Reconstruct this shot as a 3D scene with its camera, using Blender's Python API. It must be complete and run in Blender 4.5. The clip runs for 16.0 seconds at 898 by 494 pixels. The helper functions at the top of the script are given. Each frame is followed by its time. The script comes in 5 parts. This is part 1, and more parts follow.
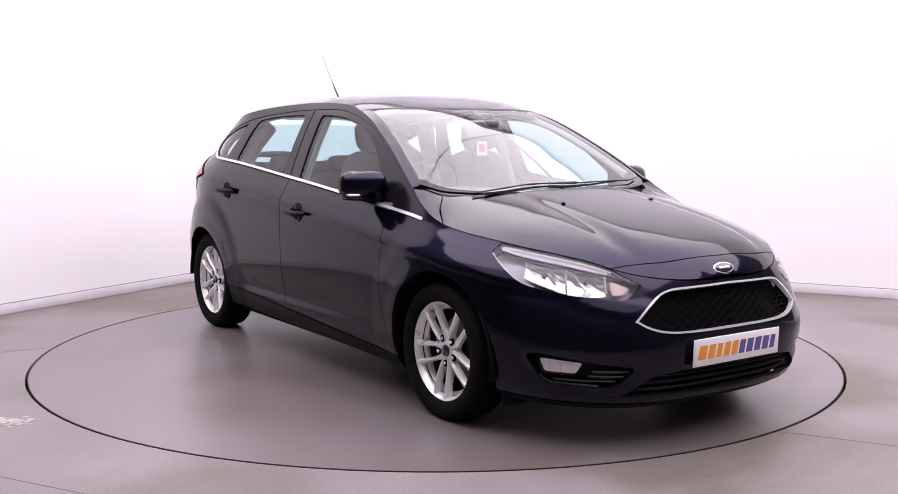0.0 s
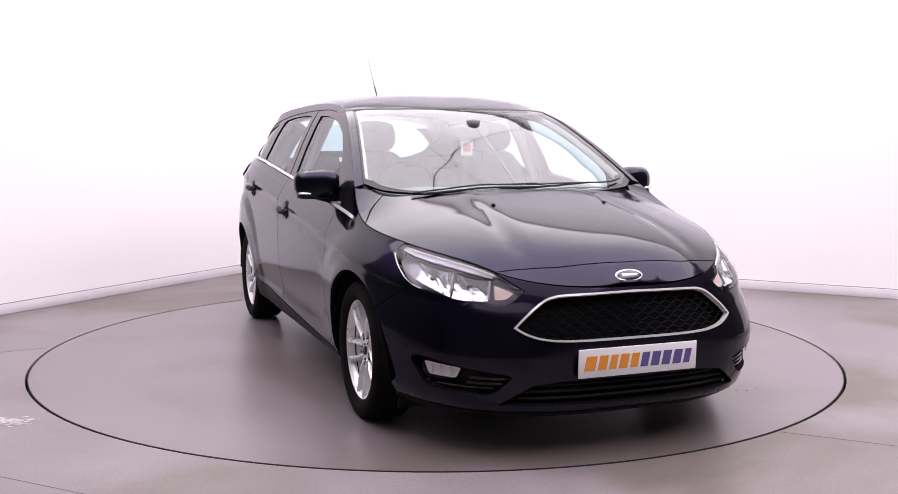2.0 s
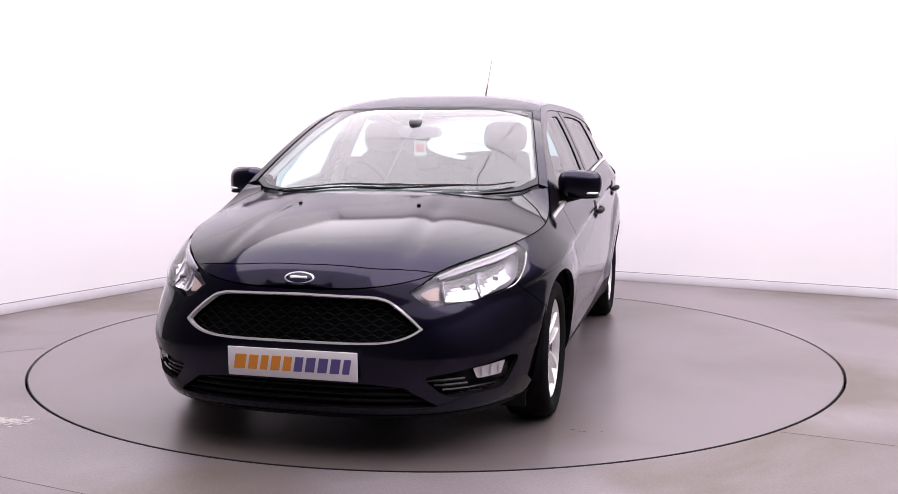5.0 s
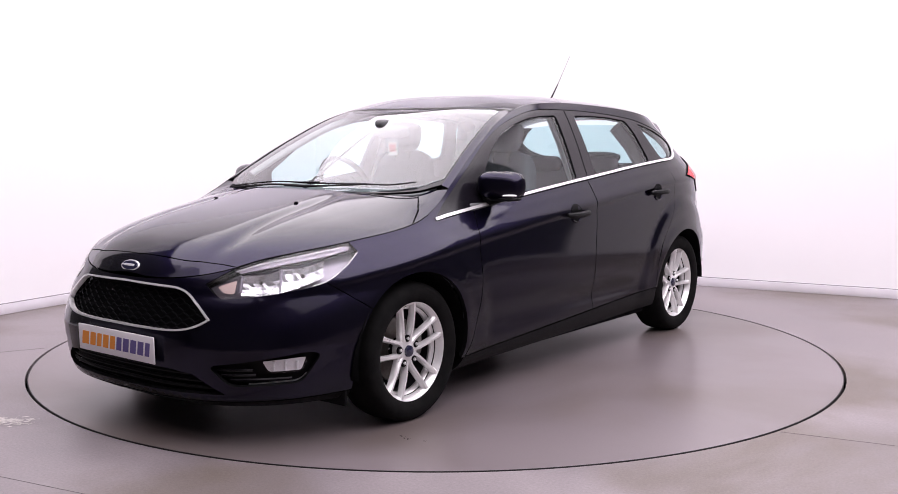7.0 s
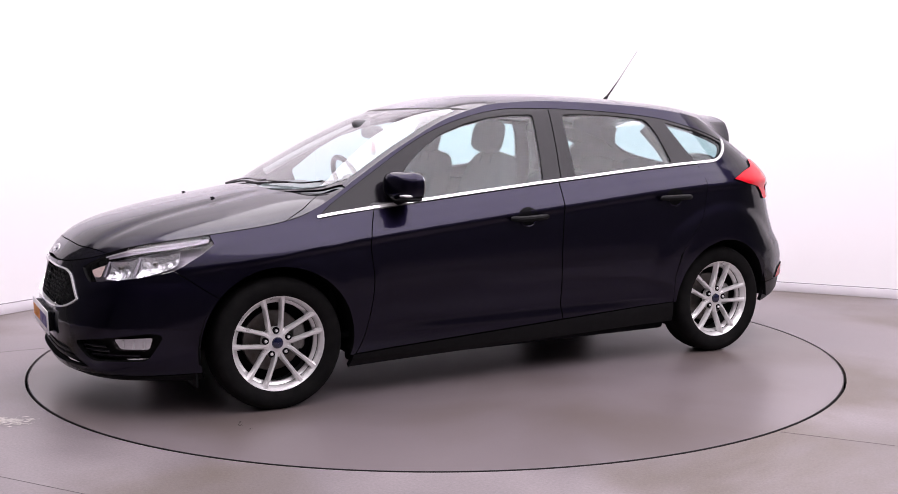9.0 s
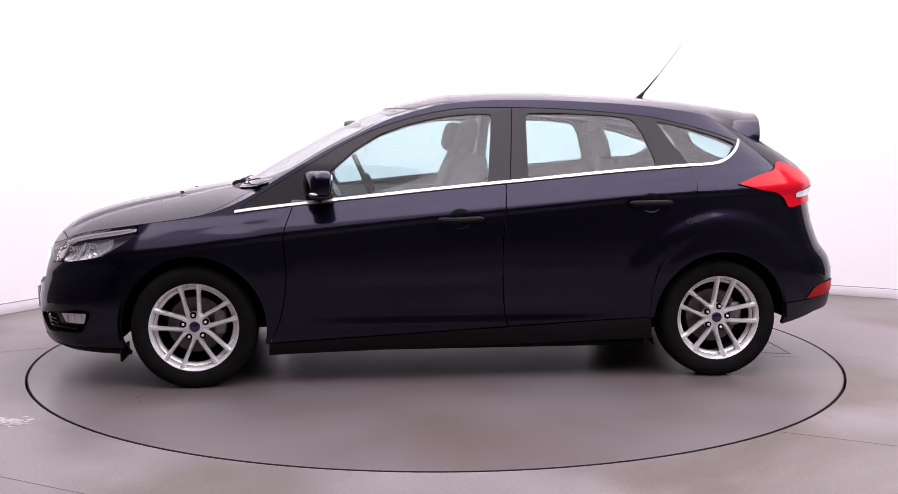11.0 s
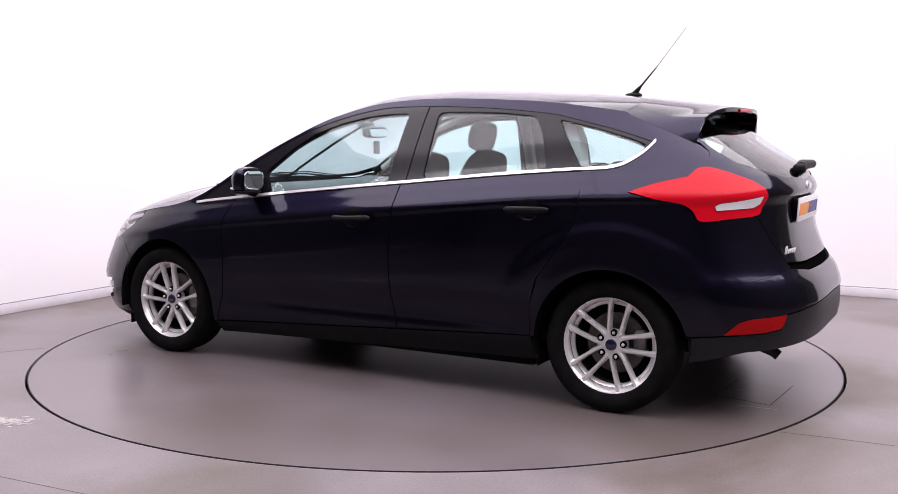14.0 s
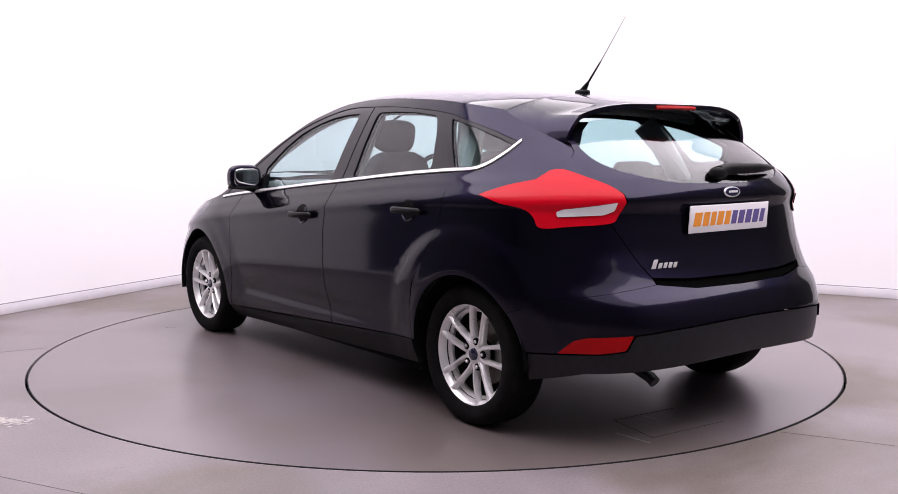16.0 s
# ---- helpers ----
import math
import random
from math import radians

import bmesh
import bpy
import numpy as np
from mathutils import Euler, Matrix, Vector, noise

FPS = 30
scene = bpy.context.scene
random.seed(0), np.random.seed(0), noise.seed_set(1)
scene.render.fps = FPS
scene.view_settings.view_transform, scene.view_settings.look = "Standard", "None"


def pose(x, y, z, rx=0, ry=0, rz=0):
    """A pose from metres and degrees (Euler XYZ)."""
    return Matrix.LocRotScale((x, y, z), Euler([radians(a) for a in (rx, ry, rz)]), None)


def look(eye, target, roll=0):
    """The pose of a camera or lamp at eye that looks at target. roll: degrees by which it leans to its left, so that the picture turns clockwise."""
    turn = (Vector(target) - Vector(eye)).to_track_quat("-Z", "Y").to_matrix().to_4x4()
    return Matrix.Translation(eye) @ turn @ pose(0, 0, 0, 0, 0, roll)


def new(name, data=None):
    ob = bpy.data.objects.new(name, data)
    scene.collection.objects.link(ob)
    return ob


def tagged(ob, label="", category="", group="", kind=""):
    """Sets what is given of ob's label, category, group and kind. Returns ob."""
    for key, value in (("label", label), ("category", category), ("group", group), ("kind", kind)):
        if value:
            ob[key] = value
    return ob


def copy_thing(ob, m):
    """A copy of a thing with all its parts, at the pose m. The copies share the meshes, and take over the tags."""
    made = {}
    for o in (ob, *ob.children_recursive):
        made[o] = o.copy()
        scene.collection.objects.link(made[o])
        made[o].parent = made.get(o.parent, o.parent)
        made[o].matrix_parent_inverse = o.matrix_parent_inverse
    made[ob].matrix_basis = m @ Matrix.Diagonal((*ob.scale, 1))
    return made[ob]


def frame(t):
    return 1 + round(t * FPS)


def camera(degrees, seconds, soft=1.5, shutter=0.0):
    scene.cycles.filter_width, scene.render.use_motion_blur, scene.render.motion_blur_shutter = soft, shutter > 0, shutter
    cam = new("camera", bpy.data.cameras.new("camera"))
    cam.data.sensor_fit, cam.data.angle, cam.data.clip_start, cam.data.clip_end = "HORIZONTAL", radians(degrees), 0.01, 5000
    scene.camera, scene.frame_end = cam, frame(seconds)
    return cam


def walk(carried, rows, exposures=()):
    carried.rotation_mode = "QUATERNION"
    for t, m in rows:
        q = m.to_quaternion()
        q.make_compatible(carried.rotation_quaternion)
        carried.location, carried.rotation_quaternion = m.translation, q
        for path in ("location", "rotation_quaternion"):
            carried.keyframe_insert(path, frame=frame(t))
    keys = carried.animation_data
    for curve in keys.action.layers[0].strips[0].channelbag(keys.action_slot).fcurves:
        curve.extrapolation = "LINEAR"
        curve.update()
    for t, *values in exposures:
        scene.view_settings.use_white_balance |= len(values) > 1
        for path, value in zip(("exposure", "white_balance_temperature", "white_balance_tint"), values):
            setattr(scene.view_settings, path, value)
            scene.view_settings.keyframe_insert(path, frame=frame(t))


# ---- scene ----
from mathutils.geometry import delaunay_2d_cdt

EXPOSURE, LAMP = 0.0, 76
EYE = Vector((2.579, -5.230, 1.228))
YAW, PITCH = radians(-25.6), radians(-6.2535)
AHEAD = Vector((math.sin(YAW) * math.cos(PITCH), math.cos(YAW) * math.cos(PITCH), math.sin(PITCH)))
cam = camera(48.15, 16.0, 0.65)
walk(cam, [(0, look(EYE, EYE + AHEAD, 0.1)), (16, look(EYE, EYE + AHEAD, 0.1))], exposures=[(0, EXPOSURE), (16, EXPOSURE)])

# The table's turn: seconds and degrees of the car's heading.
TURN = [(0, -29.7), (0.5, -30.64), (1, -33.28), (1.5, -37.55), (2, -43.2), (2.5, -48.98), (3, -55.0), (3.5, -60.9),
        (4, -66.9), (4.2, -69.35), (6.3, -93.7), (6.5, -96.1), (7, -102.0), (7.5, -107.8), (8, -113.7), (8.5, -119.55), (9, -125.5),
        (9.2, -127.85), (11.3, -151.85), (11.5, -154.2), (12, -160.05), (12.5, -165.8), (13, -171.6), (13.5, -177.4), (14, -183.3),
        (14.5, -189.05), (15, -194.95), (15.5, -200.7), (16, -206.63)]
CAR_OFF = (-0.0477, 0.0131)

# ---- world and lights ----
world = bpy.data.worlds.new("studio_surround")
world.use_nodes = True
scene.world = world
world.node_tree.nodes["Background"].inputs[0].default_value = (1, 0.96, 1, 1)
world.node_tree.nodes["Background"].inputs[1].default_value = 0.0


def softbox(name, x, y, z, sx, sy, watts, aim=None):
    light = bpy.data.lights.new(name, "AREA")
    light.shape, light.size, light.size_y, light.energy, light.color = "RECTANGLE", sx, sy, watts, (1, 0.92, 1.0)
    ob = new(name, light)
    ob.matrix_world = look((x, y, z), aim) if aim else pose(x, y, z)
    return ob


# a ceiling of large diffuser panels
for x in (-1.5, 1.65, 4.8):
    for y, share in ((-4.3, 0.3), (-2.2, 1.0), (-0.1, 1.0), (2.0, 1.0)):
        softbox("ceiling_panel_light", x, y, 3.96, 3.135, 2.085, LAMP * share)

# ---- materials ----


def material(name, base, rough=0.5, metal=0.0, **more):
    m = bpy.data.materials.new(name)
    m.use_nodes = True
    b = m.node_tree.nodes["Principled BSDF"]
    b.inputs["Base Color"].default_value = (*base, 1)
    b.inputs["Roughness"].default_value = rough
    b.inputs["Metallic"].default_value = metal
    for key, value in more.items():
        b.inputs[key.replace("_", " ")].default_value = value
    return m


def textured(m, scale, low, high, detail=6.0, bump=0.0, bump_scale=60.0, rough=None, stretch=(1, 1, 1)):
    """Two scales of variation in colour, fine relief and, if given, roughness between two values."""
    t = m.node_tree
    b = t.nodes["Principled BSDF"]
    co = t.nodes.new("ShaderNodeTexCoord")
    mp = t.nodes.new("ShaderNodeMapping")
    mp.inputs["Scale"].default_value = stretch
    t.links.new(co.outputs["Object"], mp.inputs[0])
    n1 = t.nodes.new("ShaderNodeTexNoise")
    n1.inputs["Scale"].default_value, n1.inputs["Detail"].default_value, n1.inputs["Roughness"].default_value = scale, detail, 0.62
    t.links.new(mp.outputs[0], n1.inputs["Vector"])
    ramp = t.nodes.new("ShaderNodeValToRGB")
    ramp.color_ramp.elements[0].position, ramp.color_ramp.elements[1].position = 0.3, 0.7
    ramp.color_ramp.elements[0].color, ramp.color_ramp.elements[1].color = (*low, 1), (*high, 1)
    t.links.new(n1.outputs["Fac"], ramp.inputs[0])
    t.links.new(ramp.outputs[0], b.inputs["Base Color"])
    if rough:
        r = t.nodes.new("ShaderNodeMapRange")
        r.inputs["From Min"].default_value, r.inputs["From Max"].default_value = 0.3, 0.7
        r.inputs["To Min"].default_value, r.inputs["To Max"].default_value = rough
        t.links.new(n1.outputs["Fac"], r.inputs[0])
        t.links.new(r.outputs[0], b.inputs["Roughness"])
    if bump:
        n2 = t.nodes.new("ShaderNodeTexNoise")
        n2.inputs["Scale"].default_value, n2.inputs["Detail"].default_value = bump_scale, 4
        t.links.new(mp.outputs[0], n2.inputs["Vector"])
        bp = t.nodes.new("ShaderNodeBump")
        bp.inputs["Strength"].default_value, bp.inputs["Distance"].default_value = bump, 0.004
        t.links.new(n2.outputs["Fac"], bp.inputs["Height"])
        t.links.new(bp.outputs[0], b.inputs["Normal"])
    return m


def glass(name, tint, gloss=1.0, rough=0.0, least=0.04):
    """A thin pane: clear with a tint, and a mirror by Fresnel."""
    m = bpy.data.materials.new(name)
    m.use_nodes = True
    t = m.node_tree
    t.nodes.clear()
    out = t.nodes.new("ShaderNodeOutputMaterial")
    mix = t.nodes.new("ShaderNodeMixShader")
    clear = t.nodes.new("ShaderNodeBsdfTransparent")
    clear.inputs[0].default_value = (*tint, 1)
    shine = t.nodes.new("ShaderNodeBsdfGlossy")
    shine.inputs["Roughness"].default_value = rough
    shine.inputs["Color"].default_value = (gloss, gloss, gloss, 1)
    lw = t.nodes.new("ShaderNodeLayerWeight")
    lw.inputs["Blend"].default_value = 0.5
    power = t.nodes.new("ShaderNodeMath")
    power.operation = "POWER"
    power.inputs[1].default_value = 5.0
    t.links.new(lw.outputs["Facing"], power.inputs[0])
    fr = t.nodes.new("ShaderNodeMapRange")
    fr.inputs["To Min"].default_value, fr.inputs["To Max"].default_value = least, 0.9
    t.links.new(power.outputs[0], fr.inputs[0])
    t.links.new(fr.outputs[0], mix.inputs[0])
    t.links.new(clear.outputs[0], mix.inputs[1])
    t.links.new(shine.outputs[0], mix.inputs[2])
    t.links.new(mix.outputs[0], out.inputs[0])
    return m


PAINT = material("midnight_paint", (0.013, 0.012, 0.026), 0.3, 0.95, Coat_Weight=1.0, Coat_Roughness=0.075, Coat_IOR=1.34, Specular_IOR_Level=0.1, Specular_Tint=(0.16, 0.14, 0.3, 1))
FLAKE = PAINT.node_tree.nodes.new("ShaderNodeTexVoronoi")
FLAKE.inputs["Scale"].default_value = 900
FCO = PAINT.node_tree.nodes.new("ShaderNodeTexCoord")
FRAMP = PAINT.node_tree.nodes.new("ShaderNodeValToRGB")
FRAMP.color_ramp.elements[0].color, FRAMP.color_ramp.elements[1].color = (0.003, 0.0025, 0.0075, 1), (0.018, 0.0145, 0.039, 1)
PAINT.node_tree.links.new(FCO.outputs["Object"], FLAKE.inputs["Vector"])
PAINT.node_tree.links.new(FLAKE.outputs["Distance"], FRAMP.inputs[0])
PAINT.node_tree.links.new(FRAMP.outputs[0], PAINT.node_tree.nodes["Principled BSDF"].inputs["Base Color"])
BLACK_GLOSS = material("gloss_black_trim", (0.008, 0.007, 0.010), 0.15, 0, Specular_IOR_Level=0.3)
TRIM = textured(material("black_plastic", (0.012, 0.012, 0.013), 0.5, 0, Specular_IOR_Level=0.12), 40, (0.005, 0.005, 0.006), (0.009, 0.009, 0.010), bump=0.2, bump_scale=400)
VALANCE = textured(material("satin_black_plastic", (0.012, 0.012, 0.015), 0.42, 0, Specular_IOR_Level=0.3), 40, (0.009, 0.009, 0.012), (0.014, 0.014, 0.018), bump=0.1, bump_scale=400)
LINING = textured(material("dark_lining", (0.02, 0.02, 0.022), 0.9, 0, Specular_IOR_Level=0.05), 12, (0.005, 0.005, 0.006), (0.010, 0.010, 0.011), bump=0.3, bump_scale=300)
CABIN = textured(material("grey_cabin_plastic", (0.1, 0.1, 0.104), 0.6), 20, (0.08, 0.08, 0.084), (0.12, 0.12, 0.125), bump=0.2, bump_scale=300)
HEADLINER = textured(material("pale_headliner", (0.45, 0.44, 0.43), 0.95), 30, (0.42, 0.41, 0.40), (0.5, 0.49, 0.48))
CLOTH = textured(material("charcoal_seat_cloth", (0.09, 0.09, 0.1), 0.9), 25, (0.05, 0.05, 0.057), (0.095, 0.095, 0.106))
CHROME = material("chrome", (0.95, 0.94, 0.95), 0.16, 0.45)
ALLOY = textured(material("silver_alloy", (0.75, 0.74, 0.74), 0.3, 0.45, Coat_Weight=0.5), 9, (0.84, 0.83, 0.83), (0.92, 0.91, 0.91), rough=(0.26, 0.36))
TYRE = textured(material("tyre_rubber", (0.018, 0.018, 0.019), 0.85, 0, Specular_IOR_Level=0.06), 14, (0.006, 0.006, 0.0065), (0.012, 0.0115, 0.0115), bump=0.3, bump_scale=200)
STEEL = textured(material("brake_steel", (0.25, 0.24, 0.23), 0.45, 0.9), 18, (0.1, 0.085, 0.075), (0.2, 0.19, 0.18))
GLASS = glass("window_glass", (0.70, 0.88, 0.88), least=0.06)
SCREEN = glass("windscreen_glass", (0.76, 0.88, 0.87), least=0.11)
REAR_PANE = glass("rear_glass", (0.68, 0.86, 0.875), least=0.085, rough=0.05)
LENS = glass("clear_lens", (0.95, 0.95, 0.96))
RED_LENS = material("red_lamp_lens", (0.6, 0.004, 0.016), 0.12, 0, Specular_IOR_Level=0.2)
RED_DARK = material("dark_red_reflector", (0.38, 0.004, 0.006), 0.25, 0, Specular_IOR_Level=0.15)
AMBER = material("amber_bulb", (0.72, 0.56, 0.52), 0.3)
LAMP_WHITE = material("lamp_reflector", (0.92, 0.92, 0.94), 0.25, 0.3)
FLUTED = material("fluted_reflector", (0.88, 0.88, 0.91), 0.22, 0.75)
LAMP_GREY = material("lamp_bezel", (0.36, 0.33, 0.39), 0.3, 0.3)
WHITE = material("white_plate_plastic", (0.9, 0.88, 0.91), 0.35)
ORANGE = material("orange_print", (0.9, 0.33, 0.04), 0.5)
PURPLE = material("violet_print", (0.13, 0.10, 0.30), 0.5)
BLUE = material("blue_enamel", (0.006, 0.008, 0.04), 0.15, 0, Coat_Weight=1.0)
MIRROR = material("mirror_silver", (0.85, 0.87, 0.88), 0.02, 1.0)
PAPER = material("white_card", (0.8, 0.78, 0.78), 0.6)
RED_PRINT = material("red_print", (0.5, 0.05, 0.05), 0.6)
WALL = textured(material("white_wall_paint", (0.86, 0.84, 0.86), 0.8), 0.8, (0.88, 0.86, 0.88), (0.9, 0.88, 0.9), bump=0.05, bump_scale=120)
CEIL = material("white_ceiling", (0.8, 0.79, 0.8), 0.9)
SKIRT = textured(material("white_gloss_skirting", (0.72, 0.69, 0.73), 0.4), 3, (0.66, 0.63, 0.67), (0.74, 0.71, 0.75))


def floor_material(name, low, high, stain, rough, relief=0.2, specks=0.4):
    m = textured(material(name, low, 0.4), 1.3, low, high, 6.0, relief, 260, rough)
    t = m.node_tree
    b, ramp = t.nodes["Principled BSDF"], t.nodes["Color Ramp"]
    co = t.nodes["Texture Coordinate"]
    n = t.nodes.new("ShaderNodeTexNoise")
    n.inputs["Scale"].default_value, n.inputs["Detail"].default_value, n.inputs["Distortion"].default_value = 0.75, 5, 0.4
    t.links.new(co.outputs["Object"], n.inputs["Vector"])
    r2 = t.nodes.new("ShaderNodeValToRGB")
    r2.color_ramp.elements[0].position, r2.color_ramp.elements[1].position = 0.45, 0.6
    r2.color_ramp.elements[0].color, r2.color_ramp.elements[1].color = (0, 0, 0, 1), (0.9, 0.9, 0.9, 1)
    t.links.new(n.outputs["Fac"], r2.inputs[0])
    fine = t.nodes.new("ShaderNodeTexNoise")
    fine.inputs["Scale"].default_value, fine.inputs["Detail"].default_value = 90, 3
    t.links.new(co.outputs["Object"], fine.inputs["Vector"])
    mix = t.nodes.new("ShaderNodeMix")
    mix.data_type = "RGBA"
    mix.inputs["B"].default_value = (*stain, 1)
    t.links.new(r2.outputs[0], mix.inputs["Factor"])
    t.links.new(ramp.outputs[0], mix.inputs["A"])
    speck = t.nodes.new("ShaderNodeMix")
    speck.data_type, speck.blend_type = "RGBA", "OVERLAY"
    speck.inputs["Factor"].default_value = specks
    t.links.new(mix.outputs["Result"], speck.inputs["A"])
    t.links.new(fine.outputs["Fac"], speck.inputs["B"])
    t.links.new(speck.outputs["Result"], b.inputs["Base Color"])
    return m


FLOOR = floor_material("grey_floor_sheet", (0.155, 0.134, 0.141), (0.25, 0.218, 0.227), (0.125, 0.101, 0.085), (0.34, 0.5), 0.1, 0.3)
DISC = floor_material("grey_turntable_sheet", (0.152, 0.128, 0.135), (0.18, 0.153, 0.160), (0.126, 0.102, 0.095), (0.285, 0.34), 0.0, 0.06)
DISC.node_tree.nodes["Principled BSDF"].inputs["Specular IOR Level"].default_value = 0.65
# Dark colour of the unseen walls, chosen to keep the car's reflections dark.
DARK_WALL = textured(material("unseen_dark_wall", (0.09, 0.088, 0.093), 0.95), 6, (0.08, 0.078, 0.083), (0.10, 0.098, 0.103))
MESH_BLACK = material("matt_black_mesh", (0.003, 0.003, 0.004), 0.6, 0, Specular_IOR_Level=0.08)
GAP = material("black_gap", (0.003, 0.003, 0.003), 1.0, 0, Specular_IOR_Level=0.0)
BARREL = material("dark_wheel_barrel", (0.04, 0.04, 0.042), 0.4, 0.6)
CALIPER = textured(material("cast_caliper", (0.3, 0.29, 0.28), 0.5, 0.6), 30, (0.22, 0.21, 0.2), (0.38, 0.37, 0.36), bump=0.2, bump_scale=150)
STREAK = material("pale_streak", (0.45, 0.42, 0.43), 0.4)
WORN = textured(material("worn_floor_patch", (0.6, 0.58, 0.55), 0.7), 45, (0.3, 0.28, 0.265), (0.66, 0.62, 0.6))
EDGE = material("dark_metal_edge", (0.03, 0.028, 0.03), 0.5, 0.5)
# Grey that stands in for the shade above the skirting.
SHADE_LINE = material("skirting_shade_grey", (0.3, 0.28, 0.3), 0.7)
SCUFF = material("dark_scuff", (0.06, 0.05, 0.05), 0.7)

def hermite(knots):
    """A smooth curve through (x, value) knots, without overshoot."""
    xs = [k[0] for k in knots]
    ys = [k[1] for k in knots]
    n = len(xs)
    d = [(ys[i + 1] - ys[i]) / (xs[i + 1] - xs[i]) for i in range(n - 1)]
    m = [d[0]] + [0 if d[i - 1] * d[i] <= 0 else 2 * d[i - 1] * d[i] / (d[i - 1] + d[i]) for i in range(1, n - 1)] + [d[-1]]

    def at(x):
        if x <= xs[0]:
            return ys[0] + m[0] * (x - xs[0])
        if x >= xs[-1]:
            return ys[-1] + m[-1] * (x - xs[-1])
        i = max(j for j in range(n - 1) if j == 0 or xs[j] <= x)
        h = xs[i + 1] - xs[i]
        s = (x - xs[i]) / h
        return ((1 + 2 * s) * ys[i] + s * h * m[i]) * (1 - s) ** 2 + ((3 - 2 * s) * ys[i + 1] + (s - 1) * h * m[i + 1]) * s * s
    return at


# The car's space: x ahead, y to its left, z up from the ground, origin midway between the axles.
FRONT_X, REAR_X = 1.05, -1.0
belt_z = hermite([(-2.1, 1.10), (-1.25, 1.08), (-0.2, 0.994), (0.5, 0.925), (1.07, 0.862), (1.6, 0.792), (1.9, 0.74), (2.04, 0.69), (2.2, 0.64)])
low_w = hermite([(0.14, 0.79), (0.2, 0.845), (0.28, 0.872), (0.45, 0.893), (0.6, 0.903), (0.9, 0.905)])
high_w = hermite([(-0.5, 0.905), (-0.25, 0.903), (-0.13, 0.892), (-0.05, 0.857), (0, 0.825), (0.2, 0.733), (0.37, 0.64), (0.46, 0.56)])
nose_x = hermite([(0.14, 2.10), (0.19, 2.18), (0.28, 2.2), (0.42, 2.205), (0.55, 2.19), (0.66, 2.155), (0.73, 2.1), (0.8, 1.98)])
tail_x = hermite([(0.14, -2.0), (0.24, -2.1), (0.42, -2.14), (0.5, -2.137), (0.58, -2.113), (0.66, -2.055), (0.72, -2.028), (0.8, -2.003), (0.92, -1.988), (0.985, -2.008), (1.05, -1.98), (1.13, -1.893), (1.2, -1.788), (1.3, -1.635), (1.36, -1.54)])
tail_n = hermite([(0.2, 3.6), (0.6, 3.5), (0.85, 3.3), (1.1, 2.9), (1.4, 2.6)])
edge_z = hermite([(-1.8, 1.24), (-1.5, 1.305), (-1.2, 1.36), (-0.8, 1.402), (-0.3, 1.42), (0.0, 1.405), (0.3, 1.335), (0.6, 1.2), (0.9, 1.03), (1.07, 0.925), (1.2, 0.868), (1.3, 0.842), (1.6, 0.795), (1.9, 0.742), (2.04, 0.692), (2.12, 0.665), (2.2, 0.64)])
hood_z = hermite([(0.9, 1.0), (1.15, 0.985), (1.45, 0.938), (1.8, 0.868), (2.0, 0.805), (2.1, 0.738), (2.16, 0.665)])
roof_z = hermite([(-1.9, 1.335), (-1.7, 1.366), (-1.3, 1.421), (-1.05, 1.444), (-0.75, 1.463), (-0.35, 1.476), (0.0, 1.462), (0.3, 1.402), (0.6, 1.284), (0.9, 1.125), (1.15, 0.975), (1.3, 0.88)])


def section(x, z):
    """Half the body's width at x and height z, before the ends round off."""
    d = z - belt_z(x)
    s = min(max((d + 0.42) / 0.2, 0), 1)
    s = s * s * (3 - 2 * s)
    w = low_w(z) * (1 - s) + high_w(d) * s
    for c in (1.324, -1.324):
        r = math.hypot(x - c, z - 0.3)
        s = min(max((r - 0.46) / 0.12, 0), 1)
        w += 0.006 * math.exp(-((r - 0.36) / 0.06) ** 2)
        w += (0.006 if c > 0 else 0.010) * (1 - s * s * (3 - 2 * s)) * (1 if z > 0.3 else max(0, z / 0.3))
        if c < 0:
            # the haunch: a ledge that follows the rear arch and fades towards the sill
            s = min(max((r - 0.505) / 0.075, 0), 1)
            fade = min(max((z - 0.5) / 0.25, 0), 1)
            w += 0.010 * fade * (1 - s * s * (3 - 2 * s))
    # the shoulder crease and the hollow of the doors above the sill
    w += 0.0075 * math.exp(-((d + 0.125) / (0.05 if d > -0.125 else 0.02)) ** 2)
    w -= 0.015 * math.exp(-((z - 0.36) / (0.075 if z > 0.36 else 0.05)) ** 2) * max(0.0, 1 - (x / 1.0) ** 4)
    return w


